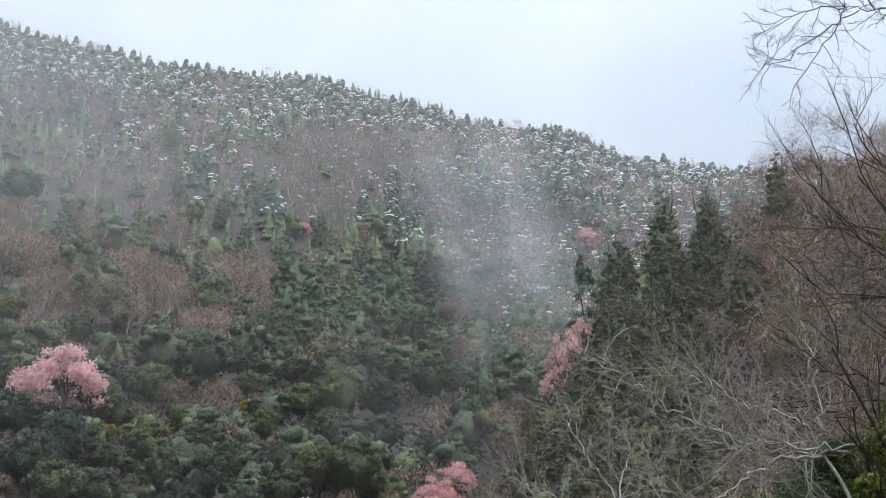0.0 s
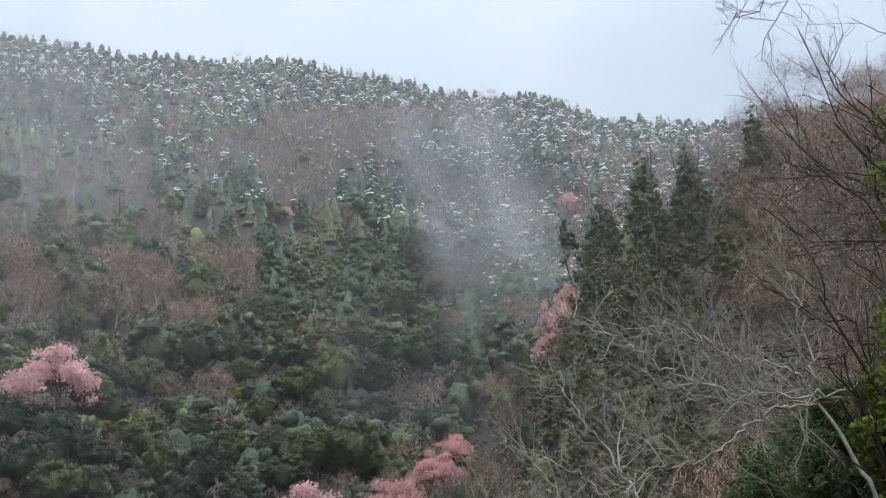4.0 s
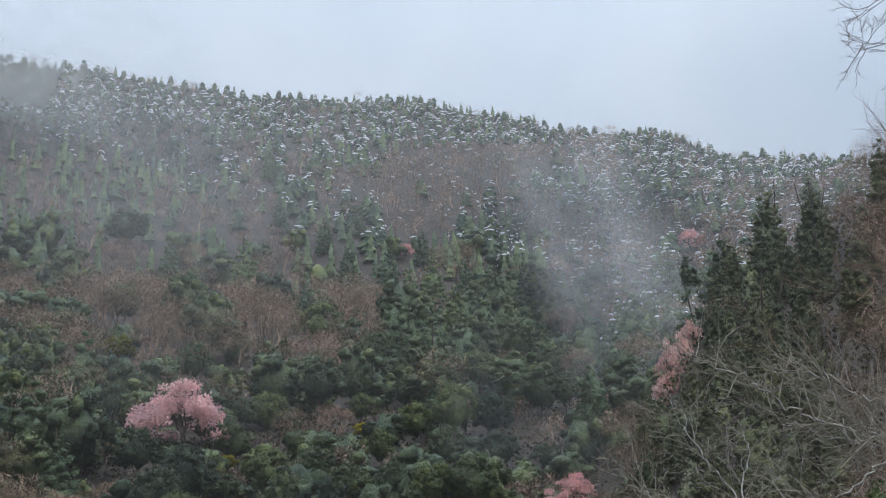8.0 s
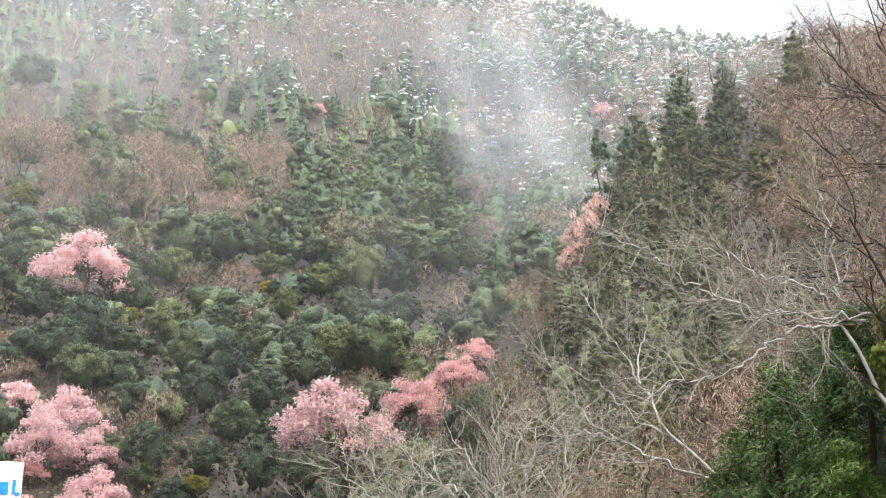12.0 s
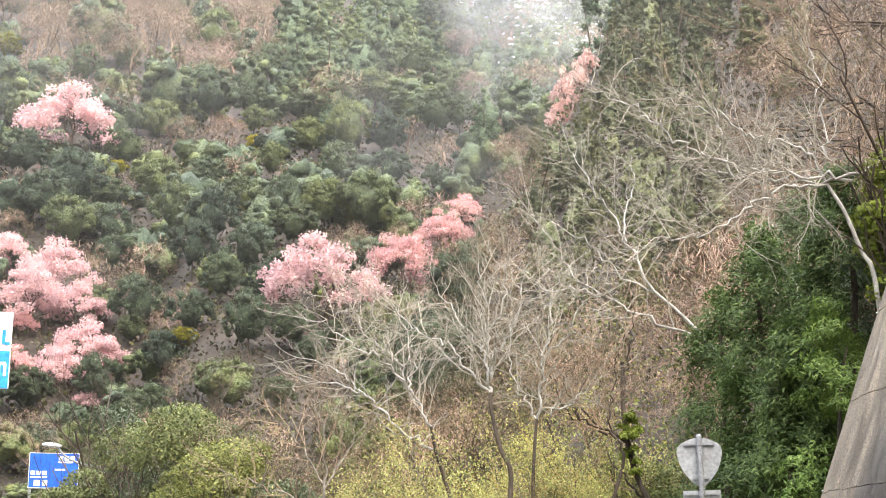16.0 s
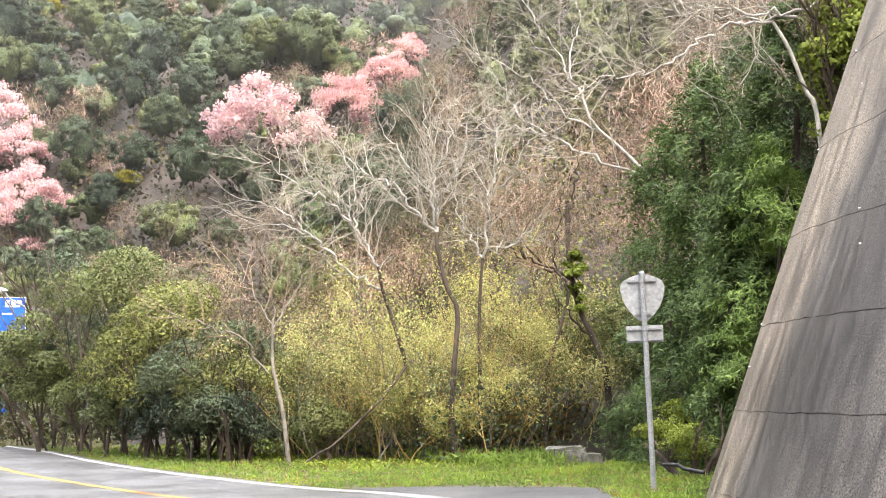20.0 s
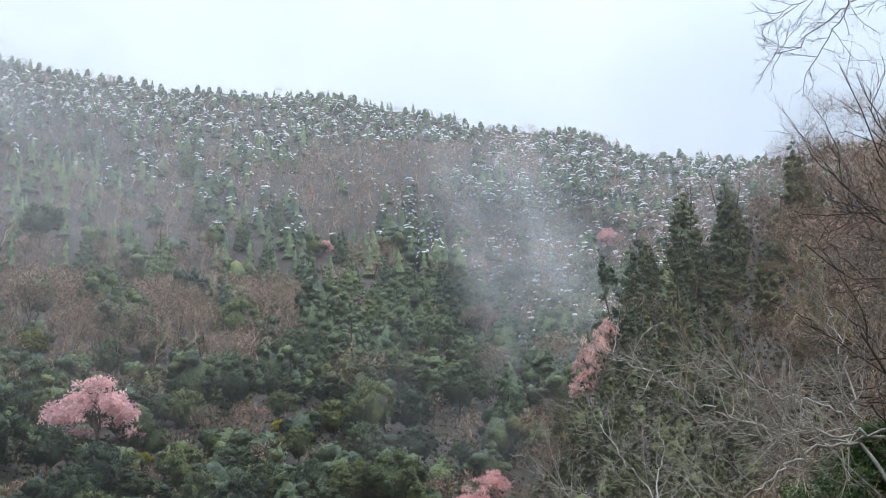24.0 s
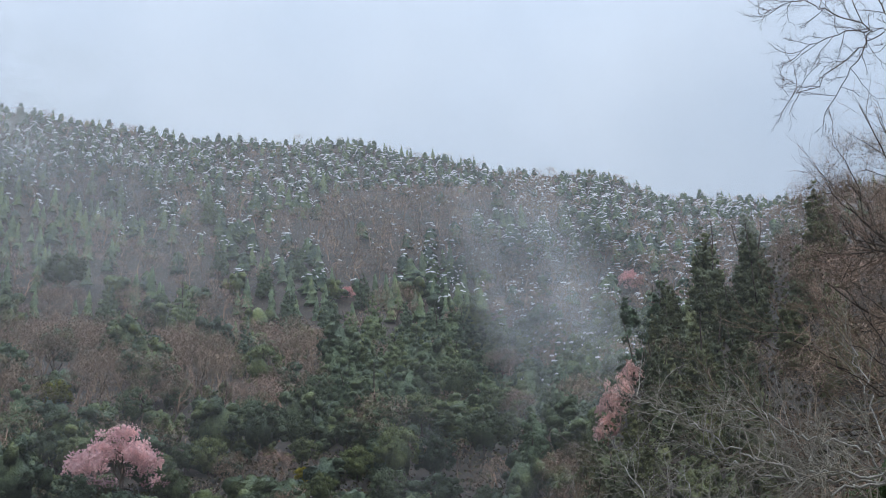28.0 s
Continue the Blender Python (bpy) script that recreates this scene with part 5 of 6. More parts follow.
# ---------------------------------------------------------------- roadside bushes and trees
def bush(name, label, az, r, wide, tall, leaf, n, size, seed, group="", base=0.5, lobes=16, stems=5, category="bush", tilt=0.5, z=None, gap=0.5):
    rng = np.random.default_rng(seed)
    p = at(az, r)
    if z is not None:
        p.z = z
    ob = thing(name, label, category, group, spot(p - Vector((0, 0, 0.1)), 1.0, 0))
    for k in range(stems):
        limbs = []
        d = unit(np.array([rng.normal() * 0.28, rng.normal() * 0.28, 1.0]))
        grow(rng, np.array([rng.normal() * wide * 0.09, rng.normal() * wide * 0.09, 0.0]), d, tall * rng.uniform(0.6, 0.85), rng.uniform(0.035, 0.075), 2, limbs, (4, 4), 0.6, 0.06, 0.12, 5, 0.5)
        part("stem", quads("stem", *tubes(limbs, (3, 4, 6)), M_BARK), ob)
    part("foliage", quads("foliage", *lobed(rng, lobes, wide, tall - base, base, n, size, 0.8, tilt, 0.5, gap), leaf, True), ob)
    return ob


SHRUBS = [(-14.6, 53, 4.6, 5.0, M_BUSH, 8000, 0.22), (-16.6, 58, 4.6, 3.5, M_OAK, 5000, 0.26), (-12.9, 49, 5.2, 8.2, M_OAK, 9000, 0.22), (-13.7, 46, 3.6, 5.8, M_BUSH, 8000, 0.18), (-10.9, 42.5, 5.6, 7.4, M_BUSH, 15000, 0.165), (-9.2, 39.5, 4.6, 5.8, M_BUSH, 12000, 0.16),
          (-7.6, 36.5, 4.2, 4.6, M_OAK, 11000, 0.15), (-6.0, 36, 3.4, 3.6, M_BUSH, 8000, 0.14), (-17.9, 62, 6, 3.6, M_OAK, 5000, 0.28), (-3.6, 37, 3.2, 3.6, M_BUSH, 7000, 0.14), (10.2, 36, 3.2, 4.2, M_BUSH, 7000, 0.13), (7.9, 37, 3.0, 3.8, M_BUSH, 6000, 0.13), (11.6, 30.0, 1.6, 1.6, M_SPRING, 3000, 0.1), (12.4, 26.5, 1.2, 1.3, M_SPRING, 2600, 0.08),
          (-12.2, 44, 3.2, 2.6, M_OAK, 4500, 0.17), (-10.6, 41.3, 3.2, 2.6, M_OAK, 4500, 0.17), (-9.2, 39.0, 3.0, 2.4, M_OAK, 4500, 0.16), (-7.9, 36.8, 3.0, 2.4, M_OAK, 4500, 0.15), (-6.7, 35.2, 2.8, 2.3, M_OAK, 4500, 0.15), (-5.6, 34.8, 2.6, 2.0, M_OAK, 4000, 0.14), (-2.8, 34.0, 2.2, 1.6, M_BUSH, 3000, 0.13)]
for i, (az, r, w, h, mt, n, s) in enumerate(SHRUBS):
    bush("roadside_bush", "leafy green and yellowish evergreen bush beside the road" if mt is M_BUSH else "dark green evergreen bush beside the road", az, r, w, h, mt, int(n * 1.5), s * 0.66, 900 + i, "evergreen bushes by the road", 0.3)

# budding thicket behind the verge
for i, (az, r, w, h) in enumerate([(-2.6, 34.5, 3.0, 3.3), (-0.6, 35.5, 3.4, 4.0), (1.2, 34.5, 3.2, 4.6), (2.9, 35.5, 3.4, 4.3), (4.6, 34.6, 3.0, 4.0), (6.3, 35.5, 3.2, 3.6), (-1.6, 37.5, 3.6, 4.4), (5.6, 38, 3.8, 4.4), (0.2, 33.6, 2.4, 2.6), (3.6, 33.4, 2.4, 2.4)]):
    rng = np.random.default_rng(1200 + i)
    ob = thing("budding_shrub", "thicket shrub with brown stems and yellow-green buds", "shrub", "budding thicket", spot(at(az, r), 1.0, 0))
    tips = []
    for k in range(16):
        limbs = []
        d = unit(np.array([rng.normal() * 0.42, rng.normal() * 0.25, 1.0]))
        grow(rng, np.array([rng.normal() * w * 0.22, rng.normal() * w * 0.2, 0.0]), d, h * rng.uniform(0.45, 0.85), rng.uniform(0.012, 0.024), 2, limbs, (5, 5), 0.55, 0.05, 0.13, 5, 0.5, 0.25)
        part("stem", quads("stem", *tubes(limbs, (2, 3, 4)), (M_DRY, M_BUDS, M_BARK_MID)[k % 3]), ob)
        tips += [b[0][2:] for b in limbs if b[2] < 2]
    tips = np.concatenate(tips)
    # leaves gather in sprays on some of the twigs, and leave others bare
    dense = np.clip(np.sin(tips[:, 0] * 2.3 + i) * np.sin(tips[:, 2] * 2.9 + 2 * i) + rng.uniform(-0.2, 0.9, len(tips)), 0.03, 1)
    for leaves, n, size in ((M_THICKET if i % 4 else M_BUSH, 7600, 0.064), (M_BUDS, 3600 if i in (2, 3, 4) else 2000, 0.055)):
        q = tips[rng.choice(len(tips), n, p=dense / dense.sum())] + rng.normal(size=(n, 3)) * (0.13, 0.13, 0.07)
        q = q[q[:, 2] > 0.32 * h * rng.uniform(0.5, 1.5, n)]
        part("foliage" if leaves is not M_BUDS else "bud_spray", quads("foliage", *cards(rng, q, ball(rng, len(q)), size, 0.5, (q - (0, 0, h * 0.35)) / h + (0, -0.3, 0.45)), leaves), ob)


def limb_tree(name, label, base, trunk, limbs_at, seed, bark, twig, kids=(5, 5, 4), thin=1.0, up=0.05, spread=0.72, wob=0.2, radius=0.09, group="", stem_bark=None):
    """A bare tree: the trunk's line, then each main limb by its start on the trunk (0 to 1), way and length."""
    rng = np.random.default_rng(seed)
    ob = thing(name, label, "bare tree", group, spot(base, 1.0, 0))
    line = spline(trunk, 4)
    part("trunk", quads("trunk", *tubes([(line, np.linspace(radius, radius * 0.55, len(line)), 4)], (2, 3, 4, 6, 8)), stem_bark or bark, True), ob)
    for u, way, length, rad in limbs_at:
        i = min(len(line) - 1, int(u * (len(line) - 1)))
        out = []
        grow(rng, line[i], unit(np.array(way, float)), length, rad, len(kids), out, kids, spread, up, wob, 6, 0.55, 0.25)
        thick, fine = split_limbs(out, 1)
        lb = part("limb", quads("limb", *tubes(thick, (3, 4, 5, 6, 6)), bark, True), ob)
        tagged(part("twig_spray", quads("twig_spray", *tubes(fine, (2, 2), thin), twig), lb), kind="stuff")
    return ob


M_TWIG_PALE = leafy("pale_twigs", (0.166, 0.150, 0.125), (0.353, 0.326, 0.280), (0.560, 0.518, 0.456), thin=0.0, rough=0.8, tone=0.3, tones=GREYS)


def fan_tree(name, label, r, trunk, limbs, seed, bark, twig, radius, first=0.04, every=2, reach=1.0, up=0.03, foot=None, stem_bark=None, sides=4):
    """A bare tree drawn by the lines of its trunk and main limbs (heading, height of view), about r off; each limb leans nearer or farther and bears twigs."""
    rng = np.random.default_rng(seed)
    base = foot or at(trunk[0][0], r)
    ob = thing(name, label, "bare tree", "", spot(base))

    def there(az, el, d):
        way = heading(az, el)
        return np.array(EYE + way * (d / math.hypot(way.x, way.y)) - base)

    line = spline([(0, 0, -0.2)] + [tuple(there(a, e, r)) for a, e in trunk[1:]], 5)
    part("trunk", quads("trunk", *tubes([(line, np.linspace(radius, radius * 0.55, len(line)), 4)], (2, 3, 4, 6, 8)), stem_bark or bark, True), ob)
    for k, (size, way) in enumerate(limbs):
        lean = rng.uniform(-1, 1)
        line = spline([tuple(there(a, e, r + lean * q * 0.3)) for q, (a, e) in enumerate(way)], 5)
        line[1:-1] += rng.normal(size=(len(line) - 2, 3)) * 0.05
        rad = np.linspace(first * size, 0.008, len(line))
        lb = part("limb", quads("limb", *tubes([(line, rad, 3)], (2, 3, 4, 5)), bark, True), ob)
        fine = []
        for q in range(2, len(line) - 1, every):
            d = unit(line[q + 1] - line[q])
            side = unit(np.cross(d, (0.0, 1.0, 0.0)) * (1 if (q // every) % 2 else -1) + rng.normal(size=3) * 0.45)
            grow(rng, line[q], unit(d * 0.8 + side * 0.75), reach * rng.uniform(0.6, 1.25), max(rad[q] * 0.5, 0.009), 2, fine, (5, 4), 0.6, up, 0.18, 4, 0.5, 0.2)
        grow(rng, line[-1], unit(line[-1] - line[-2]), reach * 0.8, 0.009, 2, fine, (4, 4), 0.55, up, 0.16, 5, 0.5, 0.2)
        tagged(part("twig_spray", quads("twig_spray", *tubes(fine, (2, 3, sides)), twig), lb), kind="stuff")
    return ob


fan_tree("pale_bare_tree", "large leafless tree with pale lichened spreading limbs", 32.5, [(2.9, -3), (2.7, -0.5), (3.0, 3.2), (2.6, 4.3), (2.2, 6.0), (2.2, 6.7)],
         [(1.2, [(2.2, 6.7), (2.1, 7.4), (1.8, 8.4), (1.3, 9.1), (0.7, 10.0), (-0.0, 10.8)]), (1.1, [(2.2, 7.3), (2.3, 8.1), (2.0, 9.3), (2.0, 10.7), (1.7, 12.1)]),
          (1.0, [(2.2, 7.4), (2.6, 8.6), (3.2, 9.5), (3.5, 11.0), (3.9, 12.1)]), (1.1, [(2.2, 6.7), (1.4, 7.4), (0.7, 8.4), (0.0, 8.9), (-1.0, 9.3), (-1.7, 10.0), (-2.7, 10.9)]), (0.8, [(1.8, 8.4), (2.4, 9.8), (2.8, 11.2), (2.9, 12.4)])],
         41, M_BARK_PALE, M_TWIG_PALE, 0.075, 0.034, 1, 1.2, stem_bark=M_BARK)
fan_tree("pale_bare_tree", "slim leafless tree with pale upright limbs", 33.5, [(3.9, -3), (3.9, -0.2), (3.9, 2.8), (4.0, 4.6), (4.1, 5.6)],
         [(1.2, [(4.1, 5.6), (4.3, 7.0), (4.4, 8.1), (4.7, 9.3), (4.8, 10.7), (5.5, 11.8)]), (0.9, [(4.1, 5.6), (3.7, 6.3), (3.2, 7.0), (3.0, 8.4), (3.1, 9.8)]), (1.0, [(4.2, 6.0), (5.3, 6.0), (5.8, 6.5), (6.6, 7.4)]), (0.8, [(4.4, 8.1), (5.4, 9.1), (6.0, 10.2), (6.7, 10.7)])],
         61, M_BARK_PALE, M_TWIG_PALE, 0.06, 0.032, 1, 1.1, stem_bark=M_BARK)
fan_tree("pale_bare_tree", "leafless tree with pale limbs arching over the thicket", 34.5, [(1.4, -2.6), (1.0, 0.4), (0.3, 3.0), (-0.1, 4.2), (-0.3, 5.3)],
         [(1.2, [(-0.3, 5.3), (-0.7, 6.2), (-1.3, 6.9), (-1.7, 7.9), (-2.1, 8.3), (-2.9, 9.0), (-3.6, 10.0), (-4.1, 10.6)]), (1.0, [(-1.4, 7.2), (-2.4, 8.1), (-3.3, 8.4), (-4.0, 8.9), (-4.8, 9.5), (-6.1, 9.8)]),
          (1.2, [(-0.1, 4.3), (-1.4, 5.1), (-2.6, 6.2), (-3.3, 6.8), (-4.0, 7.4), (-4.7, 7.8), (-6.2, 8.2)]), (0.8, [(-3.3, 6.7), (-4.0, 7.0), (-5.7, 7.2)]), (0.8, [(-2.1, 8.3), (-2.3, 9.3), (-2.8, 10.2), (-2.9, 11.2)]), (0.8, [(-1.3, 6.9), (-1.1, 7.9), (-1.4, 9.1), (-1.7, 10.2)])],
         62, M_BARK_PALE, M_TWIG_PALE, 0.065, 0.034, 1, 1.2, stem_bark=M_BARK)
fan_tree("dark_bare_tree", "leafless tree with dark slanting limbs behind the thicket", 34.0, [(6.6, -2.6), (6.6, 0.2), (7.6, 3.7), (7.5, 4.4)],
         [(1.2, [(7.5, 4.4), (6.8, 5.1), (5.9, 5.5), (5.3, 6.0), (4.8, 7.2), (4.5, 8.0)]), (0.9, [(5.9, 5.5), (5.7, 6.2), (6.2, 7.4), (6.4, 8.3)]), (1.0, [(7.4, 4.6), (7.1, 6.0), (7.4, 7.4), (7.6, 8.6)])],
         63, M_BARK, M_TWIG, 0.06, 0.03, 1, 1.0)
fan_tree("thin_bare_tree", "slender leafless tree with a forked pale trunk", 33.0, [(-4.0, -2.5), (-4.3, -0.7), (-4.7, 1.2), (-4.7, 3.1)],
         [(1.3, [(-4.9, 0.9), (-6.1, 2.5), (-7.5, 2.9), (-9.2, 3.5)]), (1.0, [(-4.7, 2.9), (-5.7, 4.3), (-6.9, 5.7)]), (1.0, [(-4.7, 2.7), (-3.8, 4.3), (-2.8, 5.8)]), (1.0, [(-4.7, 3.1), (-4.8, 5.0), (-5.2, 6.7)])],
         43, M_BARK_MID, M_TWIG, 0.06, 0.026, 1, 0.9, 0.1)
ivy = fan_tree("ivy_grown_tree", "dark leafless tree with ivy round its upper trunk", 34.5, [(9.2, -2.5), (9.1, 0.8), (8.1, 3.4), (7.7, 5.6), (7.7, 7.9)],
               [(1.3, [(7.8, 4.6), (6.6, 5.4), (5.6, 6.5), (5.0, 7.8)]), (0.9, [(7.7, 7.5), (8.1, 8.9), (8.3, 10.4)]), (1.1, [(8.5, 2.3), (7.4, 3.4), (6.4, 5.1)])], 45, M_BARK, M_TWIG, 0.1, 0.035)
g = np.random.default_rng(46)
v, q = lobed(g, 14, 0.75, 3.8, 2.4, 1500, 0.13)
part("ivy", quads("ivy", np.c_[v[:, :3] + (-0.75, 0, 0), v[:, 3:]], q, M_SPRING), ivy, "yellow-green ivy leaves")
fan_tree("leaning_bare_tree", "leafless tree with long pale limbs leaning over the thicket", 36.0, [(13.9, 3.0), (12.4, 6.8), (11.4, 8.4), (10.2, 9.8), (9.1, 10.8)],
         [(1.3, [(9.1, 10.8), (8.4, 12.2), (8.0, 12.9), (7.4, 14.1), (6.7, 15.0), (6.0, 16.2), (5.6, 17.0)]), (1.2, [(10.8, 8.9), (8.5, 9.9), (7.0, 10.6), (6.0, 11.3), (5.1, 12.5), (4.2, 13.9), (3.5, 14.7)]),
          (0.9, [(8.0, 12.9), (8.0, 14.0), (8.4, 15.2), (8.2, 16.1)]), (0.9, [(7.0, 10.6), (5.6, 11.0), (4.6, 10.9), (3.7, 11.6)]), (0.9, [(9.1, 10.8), (7.5, 11.7), (6.4, 12.9), (5.2, 13.6)])], 47, M_BARK_PALE, M_TWIG_PALE, 0.07, 0.032, 1, 1.3)
fan_tree("overhanging_bare_tree", "leafless tree above the wall with pale limbs reaching sideways", 26.5, [(18.3, 9.6), (18.0, 11.0), (17.6, 12.0), (17.0, 13.7), (16.4, 14.8), (16.0, 15.6)],
         [(1.3, [(18.1, 15.4), (16.1, 15.1), (14.2, 15.5), (13.1, 15.6), (11.9, 16.2), (11.0, 16.6), (9.9, 17.3), (8.8, 18.2), (7.5, 18.9), (6.4, 19.5)]), (1.2, [(17.4, 14.9), (15.0, 15.0), (13.6, 15.2), (12.6, 15.3), (11.7, 15.7), (11.0, 16.1), (9.8, 16.5), (9.0, 17.3)]),
          (1.2, [(16.4, 14.8), (15.1, 14.9), (14.0, 14.5), (13.0, 13.9), (11.5, 13.2), (10.2, 13.0), (9.0, 12.8)]), (1.0, [(16.0, 15.6), (15.6, 16.3), (14.5, 16.7), (13.4, 17.0), (12.6, 17.7), (11.1, 18.3), (9.7, 18.7)]),
          (0.9, [(16.0, 15.6), (16.4, 16.4), (16.4, 17.9), (16.2, 19.2), (16.0, 20.3)]), (0.9, [(12.6, 15.3), (12.2, 16.7), (12.0, 17.6), (11.9, 18.4)])], 49, M_BARK_PALE, M_TWIG_PALE, 0.05, 0.027, 1, 1.25)
fan_tree("dark_leaning_tree", "leafless tree on the bank with dark limbs reaching over the slope", 27.5, [(22.6, 14.0), (21.9, 15.2), (21.0, 16.2)],
         [(1.3, [(21.0, 16.2), (20.3, 17.2), (18.5, 17.7), (17.0, 18.2), (16.0, 18.8), (14.9, 20.1), (14.1, 20.6), (13.2, 21.4)]), (1.2, [(21.9, 15.2), (20.1, 15.2), (18.3, 15.8), (17.0, 16.5), (15.6, 17.1), (14.2, 17.1), (12.6, 17.7), (11.2, 18.7), (10.0, 19.5)]),
          (1.0, [(18.5, 17.7), (17.2, 19.3), (15.8, 20.6), (15.2, 22.4)]), (1.0, [(21.0, 16.2), (20.2, 18.6), (18.8, 20.3), (17.2, 21.9), (16.4, 23.6)]), (0.9, [(20.3, 17.2), (19.9, 20.0), (19.6, 22.8), (18.6, 25.0)])], 50, M_BARK, M_TWIG, 0.07, 0.026, 1, 1.3)
fan_tree("sky_bare_tree", "leafless tree whose dark limb reaches out against the sky", 29.0, [(27.8, 25), (27.8, 27.0), (26.2, 29.5), (24.7, 30.5)],
         [(1.8, [(24.7, 30.5), (23.4, 31.5), (22.4, 31.8), (20.8, 32.2), (19.5, 32.5)]), (0.9, [(22.4, 31.8), (22.3, 33.2), (23.7, 34.8), (24.3, 36.0)]), (0.9, [(20.8, 32.2), (20.0, 33.8), (19.2, 35.8), (19.1, 37.0)]),
          (0.8, [(19.5, 32.5), (17.7, 33.7), (16.4, 34.3), (15.0, 34.1)]), (0.7, [(19.5, 32.5), (17.8, 32.6), (15.9, 32.3)]), (0.7, [(20.1, 32.3), (18.7, 31.8), (16.3, 30.8), (15.3, 30.7)]), (0.7, [(19.6, 32.5), (18.4, 31.2), (16.8, 29.7)]), (0.7, [(19.5, 32.5), (18.5, 34.7), (16.4, 35.5)])],
         53, M_BARK, M_BARK, 0.1, 0.022, 1, 0.8, 0.03)
limb_tree("dark_overhanging_tree", "dark leafless tree on the bank spreading twigs against the hill", at(23.0, 34), [(0, 0, -0.3), (-0.3, 0, 2.0), (-0.6, 0, 4.0), (-0.9, 0, 6.0)],
          [(0.3, (-1, 0, 0.1), 4.6, 0.036), (0.45, (-0.95, 0.2, 0.35), 4.8, 0.038), (0.6, (-0.9, -0.2, 0.5), 4.6, 0.036), (0.8, (-0.75, 0.1, 0.6), 4.2, 0.034), (1.0, (-0.4, 0, 0.9), 3.6, 0.034), (0.7, (-0.95, 0.3, 0.1), 4.6, 0.034), (0.9, (0.5, 0, 0.8), 3, 0.03)],
          51, M_BARK, M_TWIG_RED, (6, 6, 5), 1.0, up=0.03, radius=0.08)
limb_tree("dark_overhanging_tree", "dark leafless tree on the slope with reddish twigs", at(19.0, 42), [(0, 0, -0.3), (-0.3, 0, 2.0), (-0.4, 0, 4.0), (-0.9, 0, 5.6)],
          [(0.2, (-1, 0, 0.2), 4.6, 0.036), (0.45, (-0.9, 0.2, 0.5), 4.8, 0.038), (0.6, (0.7, -0.2, 0.6), 4.2, 0.036), (0.8, (-0.6, 0.1, 0.8), 4.2, 0.034), (1.0, (0.2, 0, 0.9), 3.6, 0.034), (0.35, (0.9, 0.3, 0.3), 4.0, 0.034)],
          52, M_BARK, M_TWIG_RED, (6, 6, 5), 1.1, up=0.03, radius=0.08)
limb_tree("fine_twigged_tree", "leafless tree with a haze of fine dark twigs on the bank", at(26.6, 36), [(0, 0, -0.3), (0.1, 0, 3.0), (-0.2, 0, 6.0), (-0.3, 0, 9.0)],
          [(0.5, (-0.7, 0, 0.8), 5.0, 0.04), (0.6, (-0.5, 0.3, 0.9), 5.0, 0.04), (0.75, (0.3, 0, 0.9), 4.6, 0.04), (0.85, (-0.6, -0.3, 0.7), 4.4, 0.04), (1.0, (-0.2, 0, 1), 4.0, 0.04), (0.4, (-0.9, 0, 0.5), 4.4, 0.035)], 57, M_BARK, M_BARK, (6, 6, 6), 1.3, up=0.05, spread=0.55, radius=0.1)

# low leafless trees between the road and the slope
low = random.Random(12)
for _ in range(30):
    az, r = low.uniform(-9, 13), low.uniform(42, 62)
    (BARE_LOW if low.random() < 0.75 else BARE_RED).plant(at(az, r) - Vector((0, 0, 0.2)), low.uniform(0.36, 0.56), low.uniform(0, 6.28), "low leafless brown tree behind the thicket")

# leafless trees on the bank above the cedars
for _ in range(20):
    az, r = low.uniform(12, 25), low.uniform(36, 56)
    (BARE_RED if low.random() < 0.55 else BARE).plant(at(az, r) - Vector((0, 0, 0.2)), low.uniform(0.55, 0.8), low.uniform(0, 6.28))

# cedars beside the wall
for i, (az, r, w, h) in enumerate([(11.6, 33.5, 3.6, 7.8), (13.4, 31.0, 3.8, 8.8), (15.2, 33.0, 4.2, 8.8), (16.9, 29.5, 3.6, 6.6), (14.6, 28.5, 2.6, 5.6), (18.2, 32, 4.0, 4.4)]):
    rng = np.random.default_rng(1500 + i)
    ob = thing("roadside_cedar", "dense green cedar beside the concrete wall", "tree", "cedars beside the wall", spot(at(az, r), 1.0, 0))
    part("trunk", quads("trunk", *stem(rng, h * 0.95, 0.13, 8), M_BARK), ob)
    part("crown", quads("crown", *conical(rng, w, h, 0.3, 20000, 0.19, 170, 0.55, 0.6, 0.2), M_CEDAR_NEAR if i in (0, 1, 3, 4) else M_CEDAR), ob)

# a younger, brighter cedar before the dark ones
young_rng = np.random.default_rng(1520)
young = thing("young_cedar", "bright green young cedar with feathery sprays beside the wall", "tree", "cedars beside the wall", spot(at(16.3, 27.2)))
part("trunk", quads("trunk", *stem(young_rng, 3.4, 0.07), M_BARK), young)
part("crown", quads("crown", *conical(young_rng, 3.0, 4.2, 0.2, 9000, 0.17, 70, 0.45, 0.5, 0.2), M_CEDAR_YOUNG), young)

